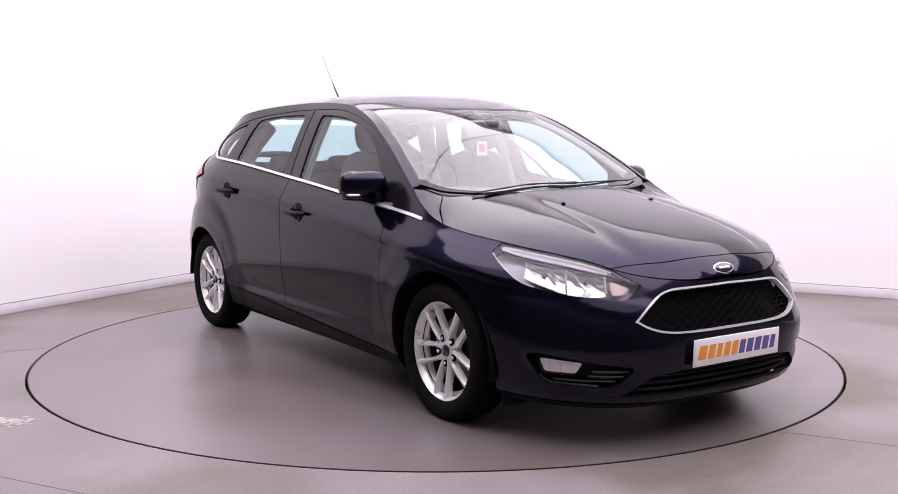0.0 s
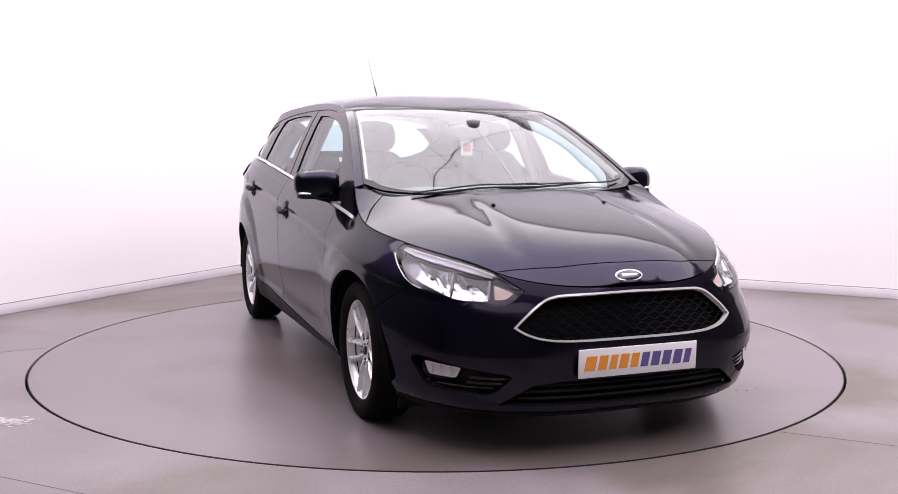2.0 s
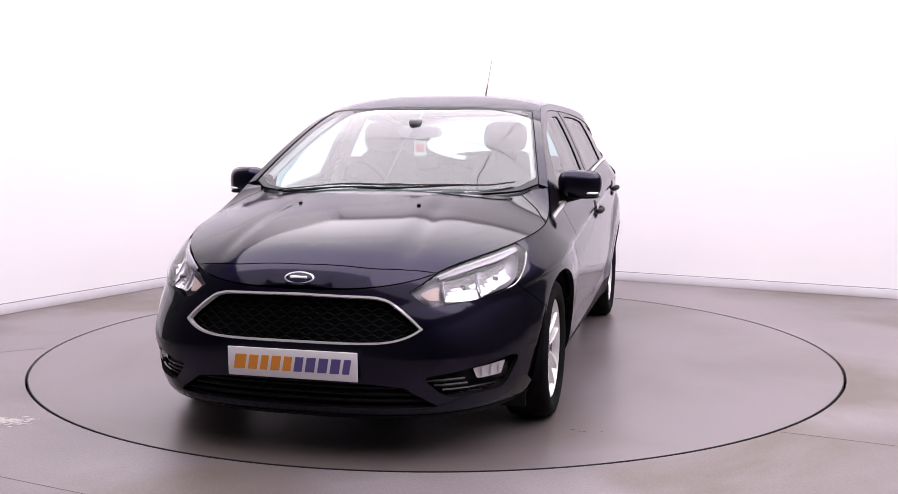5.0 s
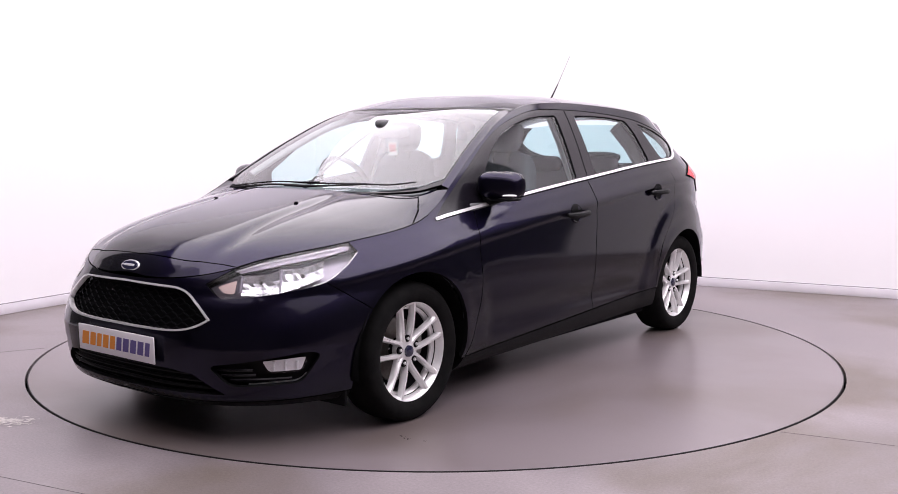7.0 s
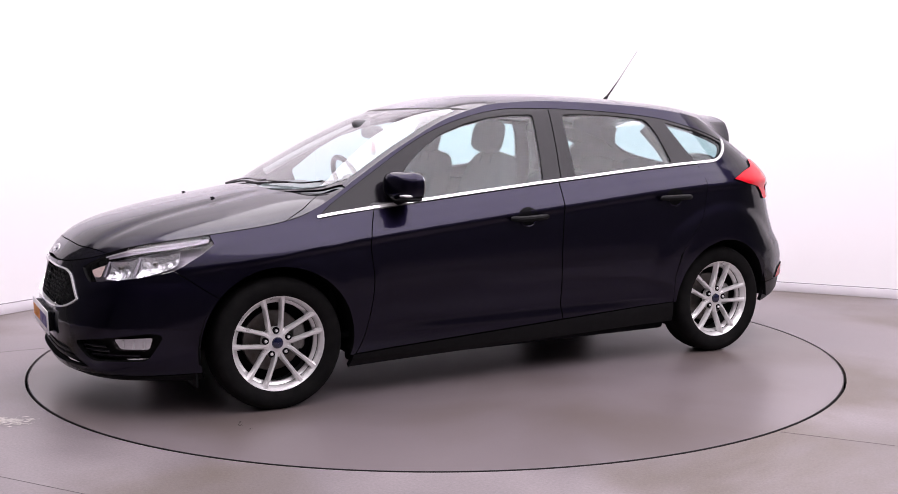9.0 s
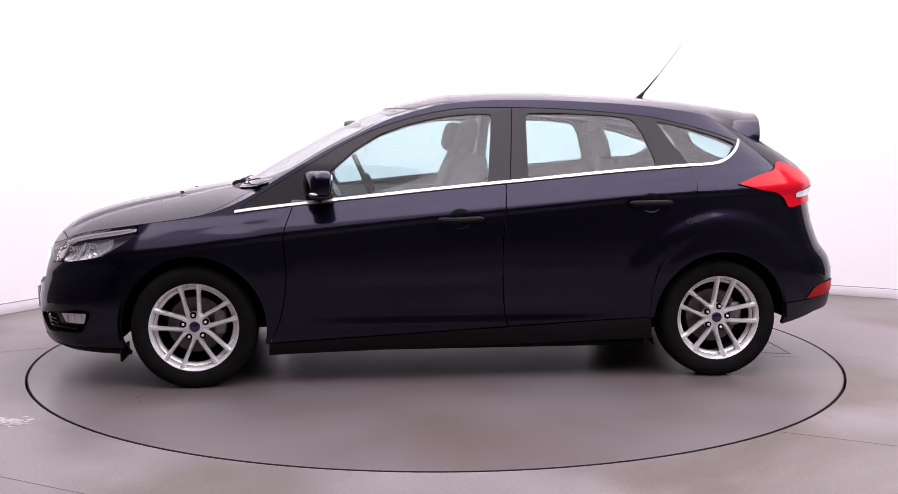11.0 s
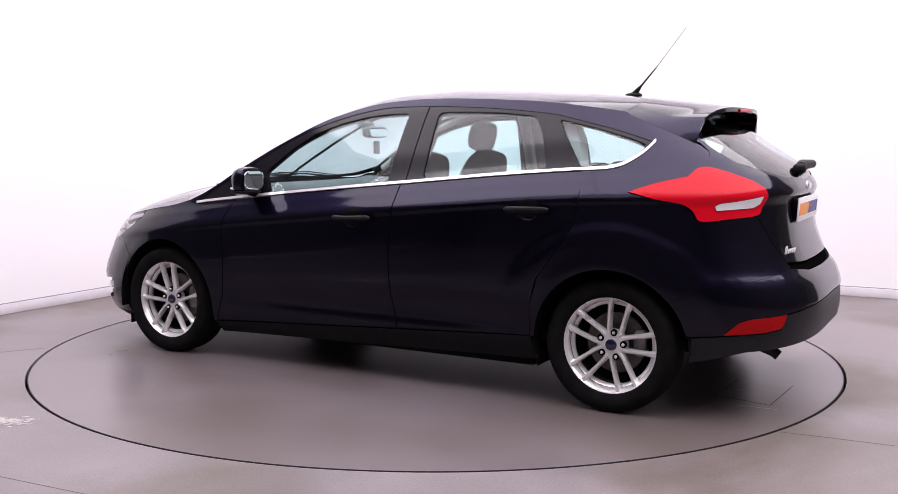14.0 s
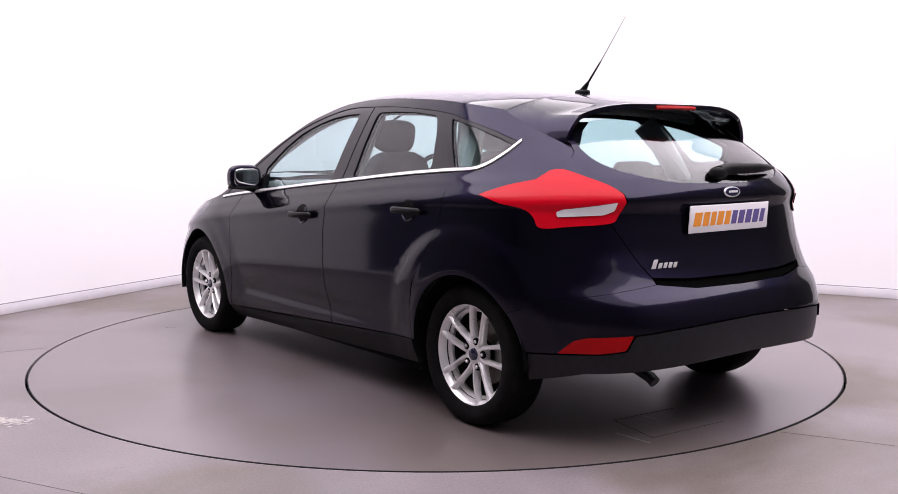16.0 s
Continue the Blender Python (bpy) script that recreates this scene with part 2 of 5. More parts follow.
def lift(u, z):
    """The body's flank at u (x along the side, then the turn round the corner) and height z."""
    if REAR_X <= u <= FRONT_X:
        return u, section(u, z), z
    end, sign = (FRONT_X, 1) if u > FRONT_X else (REAR_X, -1)
    a = abs(u - end)
    reach = abs((nose_x(z) if sign > 0 else tail_x(z)) - end)
    n = 2.6 + 0.5 * min(max((0.6 - z) / 0.2, 0), 1) if sign > 0 else tail_n(z)
    x = end + sign * reach * math.sin(min(a, 1.57))
    sa, ca = math.sin(a), max(math.cos(a), 0)
    for _ in range(4):
        w = section(x, z)
        rho = ((sa / reach) ** n + (ca / w) ** n) ** (-1 / n)
        x = end + sign * rho * sa
    return x, rho * ca, z


def edge_y(x):
    """Half the width at the bonnet's, windscreen's or roof's edge."""
    z = edge_z(x)
    if REAR_X <= x <= FRONT_X:
        return section(x, z)
    end, reach, n = (FRONT_X, nose_x(z) - FRONT_X, 2.6) if x > FRONT_X else (REAR_X, tail_x(z) - REAR_X, tail_n(z))
    q = min(abs((x - end) / reach), 0.9999)
    return section(x, z) * (1 - q ** n) ** (1 / n)


def top(x, y, centre=roof_z):
    """The height of the bonnet (centre=hood_z), or of windscreen and roof, at x, y."""
    e, q = edge_z(x), min(abs(y) / edge_y(x), 1)
    n = 2.6 if centre is hood_z else 2.6 + 0.6 * min(max((0.9 - x) / 0.6, 0), 1) + 1.2 * min(max((-0.9 - x) / 0.5, 0), 1)
    z = e + (centre(x) - e) * (1 - q ** n)
    if centre is hood_z:
        # two long creases in the bonnet, and the valleys outside them
        s = min(max((abs(y) - 0.265 - 0.06 * (x - 1.4)) / 0.13, 0), 1)
        run = min(max((1 - q) / 0.3, 0), 1) * min(max((x - 1.1) / 0.35, 0), 1) * min(max((2.14 - x) / 0.2, 0), 1)
        z -= 0.004 * s * s * (3 - 2 * s) * run
        z -= 0.0075 * math.exp(-((abs(y) - 0.345 - 0.07 * (x - 1.4)) / 0.045) ** 2) * run
    return z

# ---- mesh helpers ----


def solid(name, verts, faces, mat, parent=None, label="", normals=None, smooth=False, slots=None):
    """A mesh object of one or more materials; normals: one a face corner, in order."""
    me = bpy.data.meshes.new(name)
    me.from_pydata(verts, [], faces)
    for m in (mat if isinstance(mat, (list, tuple)) else [mat]):
        me.materials.append(m)
    if slots:
        me.polygons.foreach_set("material_index", slots)
    if smooth or normals:
        me.polygons.foreach_set("use_smooth", [True] * len(faces))
    if normals:
        me.normals_split_custom_set(normals)
    me.update()
    ob = new(name, me)
    ob.parent = parent
    if label:
        tagged(ob, label)
    return ob


def part(name, bm, mat, parent=None, label="", smooth=True, angle=35):
    me = bpy.data.meshes.new(name)
    bmesh.ops.recalc_face_normals(bm, faces=bm.faces)
    for f in bm.faces:
        f.smooth = smooth
    if smooth:
        for e in bm.edges:
            if len(e.link_faces) == 2 and e.calc_face_angle(0) > radians(angle):
                e.smooth = False
    bm.to_mesh(me)
    bm.free()
    me.materials.append(mat)
    ob = new(name, me)
    ob.parent = parent
    if label:
        tagged(ob, label)
    return ob


def box(bm, cx, cy, cz, sx, sy, sz, bevel=0.0, m=None, segs=2):
    made = bmesh.ops.create_cube(bm, size=1)["verts"]
    for v in made:
        v.co = Vector((cx + v.co.x * sx, cy + v.co.y * sy, cz + v.co.z * sz))
    if bevel:
        edges = list({e for v in made for e in v.link_edges})
        made = [g for g in bmesh.ops.bevel(bm, geom=edges, offset=bevel, segments=segs, profile=0.5, affect="EDGES")["verts"]]
    if m is not None:
        bmesh.ops.transform(bm, matrix=m, verts=made)
    return made


def lathe(bm, profile, n=48, m=Matrix()):
    """A surface of revolution about the y axis; profile rows are (radius, y)."""
    rings = []
    for r, y in profile:
        rings.append([bm.verts.new(m @ Vector((r * math.cos(2 * math.pi * i / n), y, r * math.sin(2 * math.pi * i / n)))) for i in range(n)])
    for a, b in zip(rings, rings[1:]):
        for i in range(n):
            bm.faces.new((a[i], a[(i + 1) % n], b[(i + 1) % n], b[i]))
    return rings


def rod(bm, points, radius, n=8):
    """A round bar along points; radius a number or one for each point."""
    rings = []
    for i, q in enumerate(points):
        q = Vector(q)
        d = Vector(points[min(i + 1, len(points) - 1)]) - Vector(points[max(i - 1, 0)])
        turn = d.to_track_quat("Z", "Y").to_matrix()
        r = radius[i] if isinstance(radius, (list, tuple)) else radius
        rings.append([bm.verts.new(q + turn @ Vector((r * math.cos(2 * math.pi * k / n), r * math.sin(2 * math.pi * k / n), 0))) for k in range(n)])
    for a, b in zip(rings, rings[1:]):
        for k in range(n):
            bm.faces.new((a[k], a[(k + 1) % n], b[(k + 1) % n], b[k]))
    bm.faces.new(rings[0]), bm.faces.new(rings[-1])


def blob(bm, c, r, e=0.5, n=24, m=None, rings=14):
    """A rounded box about c with half-sizes r; e: 1 a ball, towards 0 a box."""
    def p(v, k):
        return math.copysign(abs(v) ** k, v)
    rows = []
    for i in range(1, rings):
        a = -math.pi / 2 + math.pi * i / rings
        rows.append([bm.verts.new((c[0] + r[0] * p(math.cos(a), e) * p(math.cos(2 * math.pi * j / n), e), c[1] + r[1] * p(math.cos(a), e) * p(math.sin(2 * math.pi * j / n), e), c[2] + r[2] * p(math.sin(a), e))) for j in range(n)])
    for a, b in zip(rows, rows[1:]):
        for j in range(n):
            bm.faces.new((a[j], a[(j + 1) % n], b[(j + 1) % n], b[j]))
    bm.faces.new(rows[0]), bm.faces.new(rows[-1])
    made = [v for row in rows for v in row]
    if m is not None:
        bmesh.ops.transform(bm, matrix=m, verts=made)
    return made


def smooth_line(points, n=6):
    """A soft open curve through points of the plane or of space."""
    pts = [Vector(q) for q in points]
    out = []
    for i in range(len(pts) - 1):
        a, b, c, d = pts[max(i - 1, 0)], pts[i], pts[i + 1], pts[min(i + 2, len(pts) - 1)]
        for k in range(n):
            s = k / n
            out.append(b + (c - a) * 0.5 * s + (2 * a - 5 * b + 4 * c - d) * 0.5 * s * s + (3 * b - a - 3 * c + d) * 0.5 * s ** 3)
    out.append(pts[-1])
    return [tuple(q) for q in out]


def rounded(points, r=0.02, n=4):
    """A closed outline with its corners rounded."""
    out = []
    for i, q in enumerate(points):
        a, b, c = Vector(points[i - 1]), Vector(q), Vector(points[(i + 1) % len(points)])
        ra, rc = min(r, (a - b).length * 0.45), min(r, (c - b).length * 0.45)
        p0, p1 = b + (a - b).normalized() * ra, b + (c - b).normalized() * rc
        for k in range(n + 1):
            s = k / n
            out.append(tuple(p0 * (1 - s) ** 2 + b * 2 * s * (1 - s) + p1 * s * s))
    return out


def area(loop):
    return sum(a[0] * b[1] - b[0] * a[1] for a, b in zip(loop, loop[1:] + loop[:1])) / 2


def dense(loop, step):
    out = []
    for a, b in zip(loop, loop[1:] + loop[:1]):
        n = max(1, math.ceil(math.dist(a, b) / step))
        out += [(a[0] + (b[0] - a[0]) * k / n, a[1] + (b[1] - a[1]) * k / n) for k in range(n)]
    return out


def shrink(loop, d):
    """The outline drawn in by d (out, if d is below nought)."""
    loop = [q for i, q in enumerate(loop) if math.dist(q, loop[i - 1]) > 1e-5]
    sign = 1 if area(loop) > 0 else -1
    out = []
    for i, q in enumerate(loop):
        a, c = Vector(loop[i - 1]), Vector(loop[(i + 1) % len(loop)])
        b = Vector(q)
        n1, n2 = (b - a).normalized(), (c - b).normalized()
        n1, n2 = Vector((-n1.y, n1.x)), Vector((-n2.y, n2.x))
        n = n1 + n2
        n = n / max(n.length_squared, 0.6) * 2
        out.append(tuple(b + n * d * sign))
    return out


def inside(q, loop):
    c = False
    for a, b in zip(loop, loop[1:] + loop[:1]):
        if (a[1] > q[1]) != (b[1] > q[1]) and q[0] < (b[0] - a[0]) * (q[1] - a[1]) / (b[1] - a[1]) + a[0]:
            c = not c
    return c


def on_flank(u, z):
    return Vector(lift(u, z))


def on_hood(x, y):
    return Vector((x, y, top(x, y, hood_z)))


def on_roof(x, y):
    return Vector((x, y, top(x, y, roof_z)))


def outward(f, a, b):
    e = 0.004
    n = (f(a + e, b) - f(a - e, b)).cross(f(a, b + e) - f(a, b - e))
    if f is on_flank:
        q = f(a, b)
        way = Vector((q.x - min(max(q.x, REAR_X), FRONT_X), q.y, 0))
    else:
        way = Vector((0, 0, 1))
    return (n if n.dot(way) > 0 else -n).normalized()


def sheet(name, f, loop, mat, parent, label="", holes=(), gap=0.0018, thick=0.02, step=None, fine=0.02, sides=(1,), proud=0.0, inner=None, single=False):
    """A panel of the body: the outline on the surface f, with holes, of a thickness, on one side or on both in one mesh."""
    du, dv = step or ((0.04, 0.014) if f is on_flank else (0.034, 0.018))

    def middle(q):
        return f(*q).y < 0.0005

    first = [q for i, q in enumerate(loop) if math.dist(q, loop[i - 1]) > 1e-5]
    drawn = shrink(first, gap)
    if len(sides) == 2:
        k = 0 if f is on_flank else 1
        drawn = [(q[:k] + (o[k],) + q[k + 1:]) if middle(o) else q for o, q in zip(first, drawn)]
    loops = [dense(drawn, fine)] + [dense(shrink(list(h), -gap), fine) for h in holes]
    flat, edges = [], []
    for lp in loops:
        s = len(flat)
        flat += lp
        edges += [(s + i, s + (i + 1) % len(lp)) for i in range(len(lp))]
    lo = [min(q[k] for q in loops[0]) for k in (0, 1)]
    hi = [max(q[k] for q in loops[0]) for k in (0, 1)]
    border = np.array(flat)
    for i in range(int((hi[0] - lo[0]) / du) + 1):
        for j in range(int((hi[1] - lo[1]) / dv) + 1):
            q = (lo[0] + (i + 0.5) * du, lo[1] + (j + 0.5 * (i % 2) + 0.25) * dv)
            if inside(q, loops[0]) and not any(inside(q, h) for h in loops[1:]) and np.min(np.hypot((border[:, 0] - q[0]) / du, (border[:, 1] - q[1]) / dv)) > 0.4:
                flat.append(q)
    pts, _, tris = delaunay_2d_cdt([Vector(q) for q in flat], edges, [], 0, 1e-6)[:3]
    keep = []
    for t in tris:
        c = [sum(pts[i][k] for i in t) / 3 for k in (0, 1)]
        a, b, d = (pts[i] for i in t)
        turn = (b[0] - a[0]) * (d[1] - a[1]) - (b[1] - a[1]) * (d[0] - a[0])
        if abs(turn) > 4e-7 and inside(c, loops[0]) and not any(inside(c, h) for h in loops[1:]):
            keep.append((tuple(t) if turn > 0 else tuple(reversed(t)), abs(turn)))
    biggest = max(keep, key=lambda k: k[1])[0]
    q = [f(*pts[i]) for i in biggest]
    flip = (q[1] - q[0]).cross(q[2] - q[0]).dot(outward(f, *pts[biggest[0]])) < 0
    keep = [tuple(reversed(t)) if flip else t for t, _ in keep]
    used = sorted({i for t in keep for i in t})
    at = {i: k for k, i in enumerate(used)}
    keep = [tuple(at[i] for i in t) for t in keep]
    base = [f(*pts[i]) for i in used]
    norm = [outward(f, *pts[i]) for i in used]
    base = [q + n * proud for q, n in zip(base, norm)]
    verts, faces, slots, normals = [], [], [], []
    for side in sides:
        P = [Vector((q.x, q.y * side, q.z)) for q in base]
        N = [Vector((q.x, q.y * side, q.z)) for q in norm]
        s = len(verts)
        verts += P + ([] if single else [q - n * thick for q, n in zip(P, N)])
        k = len(P)
        count = {}
        for t in keep:
            t = t if side > 0 else tuple(reversed(t))
            faces.append(tuple(s + i for i in t))
            slots.append(0)
            normals += [N[i] for i in t]
            if single:
                continue
            faces.append(tuple(s + k + i for i in reversed(t)))
            slots.append(1)
            normals += [-N[i] for i in reversed(t)]
            for e in zip(t, t[1:] + t[:1]):
                count[e] = 1
        for a, b in count:
            if (b, a) in count or (len(sides) == 2 and abs(P[a].y) < 0.004 and abs(P[b].y) < 0.004):
                continue
            faces.append((s + b, s + a, s + a + k, s + b + k))
            slots.append(1)
            n = (P[b] - P[a]).cross(N[a]).normalized()
            normals += [n] * 4
    return solid(name, [tuple(v) for v in verts], faces, [mat, inner or LINING], parent, label, [tuple(n) for n in normals], True, slots)


def u_at(x, z):
    """The flank's u at which it passes x."""
    lo, hi = (FRONT_X, FRONT_X + 1.57) if x > FRONT_X else (REAR_X - 1.57, REAR_X)
    if REAR_X <= x <= FRONT_X:
        return x
    for _ in range(30):
        m = (lo + hi) / 2
        lo, hi = (m, hi) if lift(m, z)[0] < x else (lo, m)
    return m


def edge_line(x0, x1, n=24, dz=0.0):
    """The top of the flank, as u and z, from x0 to x1."""
    xs = [x0 + (x1 - x0) * i / n for i in range(n + 1)]
    return [(u_at(x, edge_z(x)), edge_z(x) + dz) for x in xs]


def hood_edge(x0, x1, inset=0.0, n=24):
    return [(x0 + (x1 - x0) * i / n, edge_y(x0 + (x1 - x0) * i / n) - inset) for i in range(n + 1)]


HUB_Z, ARCH = 0.3, 0.352


def arch(cx, a0, a1, r=ARCH, n=20):
    """The wheel arch's edge as u and z, between two angles in degrees."""
    out = []
    for i in range(n + 1):
        a = radians(a0 + (a1 - a0) * i / n)
        x, z = cx + r * math.cos(a), HUB_Z + r * math.sin(a)
        out.append((u_at(x, z), z))
    return out


def belt_line(x0, x1, n=16, dz=0.0):
    return [(x0 + (x1 - x0) * i / n, belt_z(x0 + (x1 - x0) * i / n) + dz) for i in range(n + 1)]

# ---- the room ----


def slab(name, x0, y0, z0, x1, y1, z1, mat, label, category, bevel=0.0):
    bm = bmesh.new()
    box(bm, (x0 + x1) / 2, (y0 + y1) / 2, (z0 + z1) / 2, x1 - x0, y1 - y0, z1 - z0, bevel)
    return tagged(part(name, bm, mat, smooth=bool(bevel)), label, category, kind="structure")


TABLE_R = 2.2405
WEST, NORTH, EAST, SOUTH, HIGH = -3.11, 3.15, 6.4, -7.2, 4.0


def ring_floor():
    """The floor sheet with a round hole for the table."""
    bm = bmesh.new()
    n = 160
    r = TABLE_R + 0.0065
    hole = [bm.verts.new((r * math.cos(2 * math.pi * i / n), r * math.sin(2 * math.pi * i / n), 0)) for i in range(n)]
    outer = []
    for i in range(n):
        c, s = math.cos(2 * math.pi * i / n), math.sin(2 * math.pi * i / n)
        k = min([d for d in ((EAST + 0.8) / c if c > 1e-9 else 99, (WEST - 0.8) / c if c < -1e-9 else 99, (NORTH + 0.8) / s if s > 1e-9 else 99, (SOUTH - 0.8) / s if s < -1e-9 else 99)])
        outer.append(bm.verts.new((k * c, k * s, 0)))
    low = [bm.verts.new((v.co.x, v.co.y, -0.05)) for v in hole]
    for i in range(n):
        j = (i + 1) % n
        bm.faces.new((hole[i], outer[i], outer[j], hole[j]))
        bm.faces.new((low[i], hole[i], hole[j], low[j]))
    for x, y in ((EAST + 0.8, NORTH + 0.8), (WEST - 0.2, NORTH + 0.8), (WEST - 0.2, SOUTH - 0.8), (EAST + 0.8, SOUTH - 0.8)):
        v = min(outer, key=lambda o: math.atan2(y, x) - math.atan2(o.co.y, o.co.x) if math.atan2(y, x) >= math.atan2(o.co.y, o.co.x) else 99)
        w = outer[(outer.index(v) + 1) % n]
        bm.faces.new((v, bm.verts.new((x, y, 0)), w))
    return tagged(part("floor", bm, FLOOR, smooth=False), "worn grey sheet floor round the turntable", "floor", kind="structure")


ring_floor()
slab("ground", WEST - 0.8, SOUTH - 0.8, -0.3, EAST + 0.8, NORTH + 0.8, -0.05, GAP, "dark pit under the floor and turntable", "ground")
# unseen dark end of the west wall, added so the flank reflects dark
west_rest = slab("wall_west_2", WEST - 0.15, SOUTH - 0.15, -0.04, WEST, -1.5, HIGH, DARK_WALL, "unseen wall, made dark for the car's reflections", "wall")
west_wall = slab("wall_west", WEST - 0.15, -1.5, -0.04, WEST, NORTH + 0.15, HIGH, WALL, "plain white studio wall", "wall")
north_wall = slab("wall_north", WEST, NORTH, -0.04, 4.0, NORTH + 0.15, HIGH, WALL, "plain white studio wall", "wall")
# unseen dark end of the north wall, added to darken the tailgate's reflection
north_rest = slab("wall_north_2", 4.0, NORTH, -0.04, EAST, NORTH + 0.15, HIGH, DARK_WALL, "unseen wall, made dark for the car's reflections", "wall")
# unseen walls on the camera's side, dark for the same reflections
slab("wall_east", EAST, SOUTH, -0.04, EAST + 0.15, NORTH + 0.15, HIGH, DARK_WALL, "unseen wall, made dark for the car's reflections", "wall")
slab("wall_south", WEST, SOUTH - 0.15, -0.04, EAST + 0.15, SOUTH, HIGH, DARK_WALL, "unseen wall, made dark for the car's reflections", "wall")
slab("ceiling", WEST - 0.15, SOUTH - 0.15, HIGH, EAST + 0.15, NORTH + 0.15, HIGH + 0.1, CEIL, "plain white studio ceiling", "ceiling")
west_board = slab("baseboard_west", WEST, SOUTH, 0, WEST + 0.018, NORTH, 0.07, SKIRT, "white painted skirting board", "skirting", 0.004)
north_board = slab("baseboard_north", WEST + 0.018, NORTH - 0.018, 0, EAST, NORTH, 0.07, SKIRT, "white painted skirting board", "skirting", 0.004)

# grey strips added to draw the shade along the skirting's top edge
west_line = slab("shade_line_west", WEST, SOUTH, 0.0715, WEST + 0.012, NORTH, 0.0765, SHADE_LINE, "thin grey strip for the shade line along the skirting", "trim")
north_line = slab("shade_line_north", WEST + 0.012, NORTH - 0.012, 0.0715, EAST, NORTH, 0.0765, SHADE_LINE, "thin grey strip for the shade line along the skirting", "trim")

# the two white walls stand a little off square
for ob, x, y, a in ((west_wall, WEST, 0.7, -3.5), (west_rest, WEST, 0.7, -3.5), (west_board, WEST, 0.7, -3.5), (west_line, WEST, 0.7, -3.5), (north_line, 1.2, NORTH, -1.4), (north_wall, 1.2, NORTH, -1.4), (north_rest, 1.2, NORTH, -1.4), (north_board, 1.2, NORTH, -1.4)):
    ob.matrix_world = pose(x, y, 0, 0, 0, a) @ pose(-x, -y, 0)

# ---- the turntable ----


def make_turntable():
    table = tagged(new("turntable"), "round grey turntable flush with the floor", "turntable")
    bm = bmesh.new()
    lathe(bm, [(0.0005, 0), (1.1, 0), (TABLE_R - 0.0105, 0), (TABLE_R - 0.0105, -0.03), (0.0005, -0.03)], 160, pose(0, 0, 0, 90))
    part("deck", bm, DISC, table, angle=50)
    bm = bmesh.new()
    lathe(bm, [(TABLE_R - 0.010, -0.03), (TABLE_R - 0.010, 0.0004), (TABLE_R - 0.0065, 0.0004), (TABLE_R - 0.0058, -0.001), (TABLE_R - 0.0058, -0.04)], 160, pose(0, 0, 0, 90))
    part("edge_ring", bm, EDGE, table, "thin dark metal edge", angle=50)
    return table


turntable = make_turntable()

# ---- the car ----
car = tagged(new("car"), "dark navy five-door hatchback with silver alloy wheels", "car")
BOTH = (1, -1)

# outlines on the flank, as u and height
DLO_TOP = smooth_line([(1.138, 0.862), (0.786, 1.077), (0.524, 1.226), (0.288, 1.315), (0.019, 1.373), (-0.268, 1.381), (-0.607, 1.370), (-0.976, 1.336), (-1.363, 1.268), (-1.592, 1.206)])
DLO_LOW = smooth_line([(-1.592, 1.206), (-1.5, 1.143), (-1.376, 1.091), (-1.19, belt_z(-1.19))], 5)[:-1] + belt_line(-1.19, 1.138)
FRONT_GLASS = [(0.62, belt_z(0.62) + 0.022), (0.675, 1.04), (0.53, 1.165), (0.402, 1.243), (0.25, 1.296), (0.104, 1.328), (-0.03, 1.343), (-0.163, 1.347), (-0.128, belt_z(-0.128) + 0.022)]
REAR_GLASS = [(-0.333, belt_z(-0.333) + 0.022), (-0.342, 1.349), (-0.5, 1.351), (-0.7, 1.344), (-0.885, 1.326), (-0.935, 1.25), (-0.991, belt_z(-0.991) + 0.022)]
QUARTER_GLASS = [(-1.02, 1.31), (-1.26, 1.272), (-1.46, 1.225), (-1.545, 1.196), (-1.46, 1.138), (-1.37, 1.108), (-1.19, belt_z(-1.19) + 0.024)]
TAIL = smooth_line([(-1.43, 0.989), (-1.50, 1.012), (-1.576, 1.034), (-1.69, 1.057)], 4) + smooth_line([(-1.745, 1.092), (-1.80, 1.097), (-1.891, 1.068), (-1.97, 1.038), (-2.02, 1.005)], 3) + smooth_line([(-2.03, 0.975), (-2.003, 0.923), (-1.972, 0.890), (-1.832, 0.877), (-1.718, 0.868), (-1.69, 0.91), (-1.644, 0.944), (-1.545, 0.96)], 4)
LAMP_TOP = [(u, z - 0.003) for u, z in edge_line(1.6, 1.995, 14)]
HEADLAMP = LAMP_TOP + smooth_line([(2.232, 0.645), (2.18, 0.6), (2.131, 0.593), (1.956, 0.615), (1.819, 0.642), (1.766, 0.667), (1.70, 0.715), (1.655, 0.757)], 4)
CENTRE_U, TAIL_U = FRONT_X + math.pi / 2, REAR_X - math.pi / 2
GRILLE = smooth_line([(2.202, 0.512), (2.24, 0.556), (2.292, 0.604), (2.33, 0.621), (2.388, 0.628), (CENTRE_U, 0.634)], 4) + smooth_line([(CENTRE_U, 0.46), (2.394, 0.461), (2.299, 0.469), (2.24, 0.488), (2.202, 0.512)], 4)[:-1]
INTAKE = [(2.15, 0.215), (2.26, 0.292), (2.36, 0.305), (CENTRE_U, 0.308), (CENTRE_U, 0.208)]
FOG = rounded([(1.818, 0.372), (1.87, 0.382), (2.20, 0.330), (2.125, 0.250), (1.89, 0.258)], 0.03)
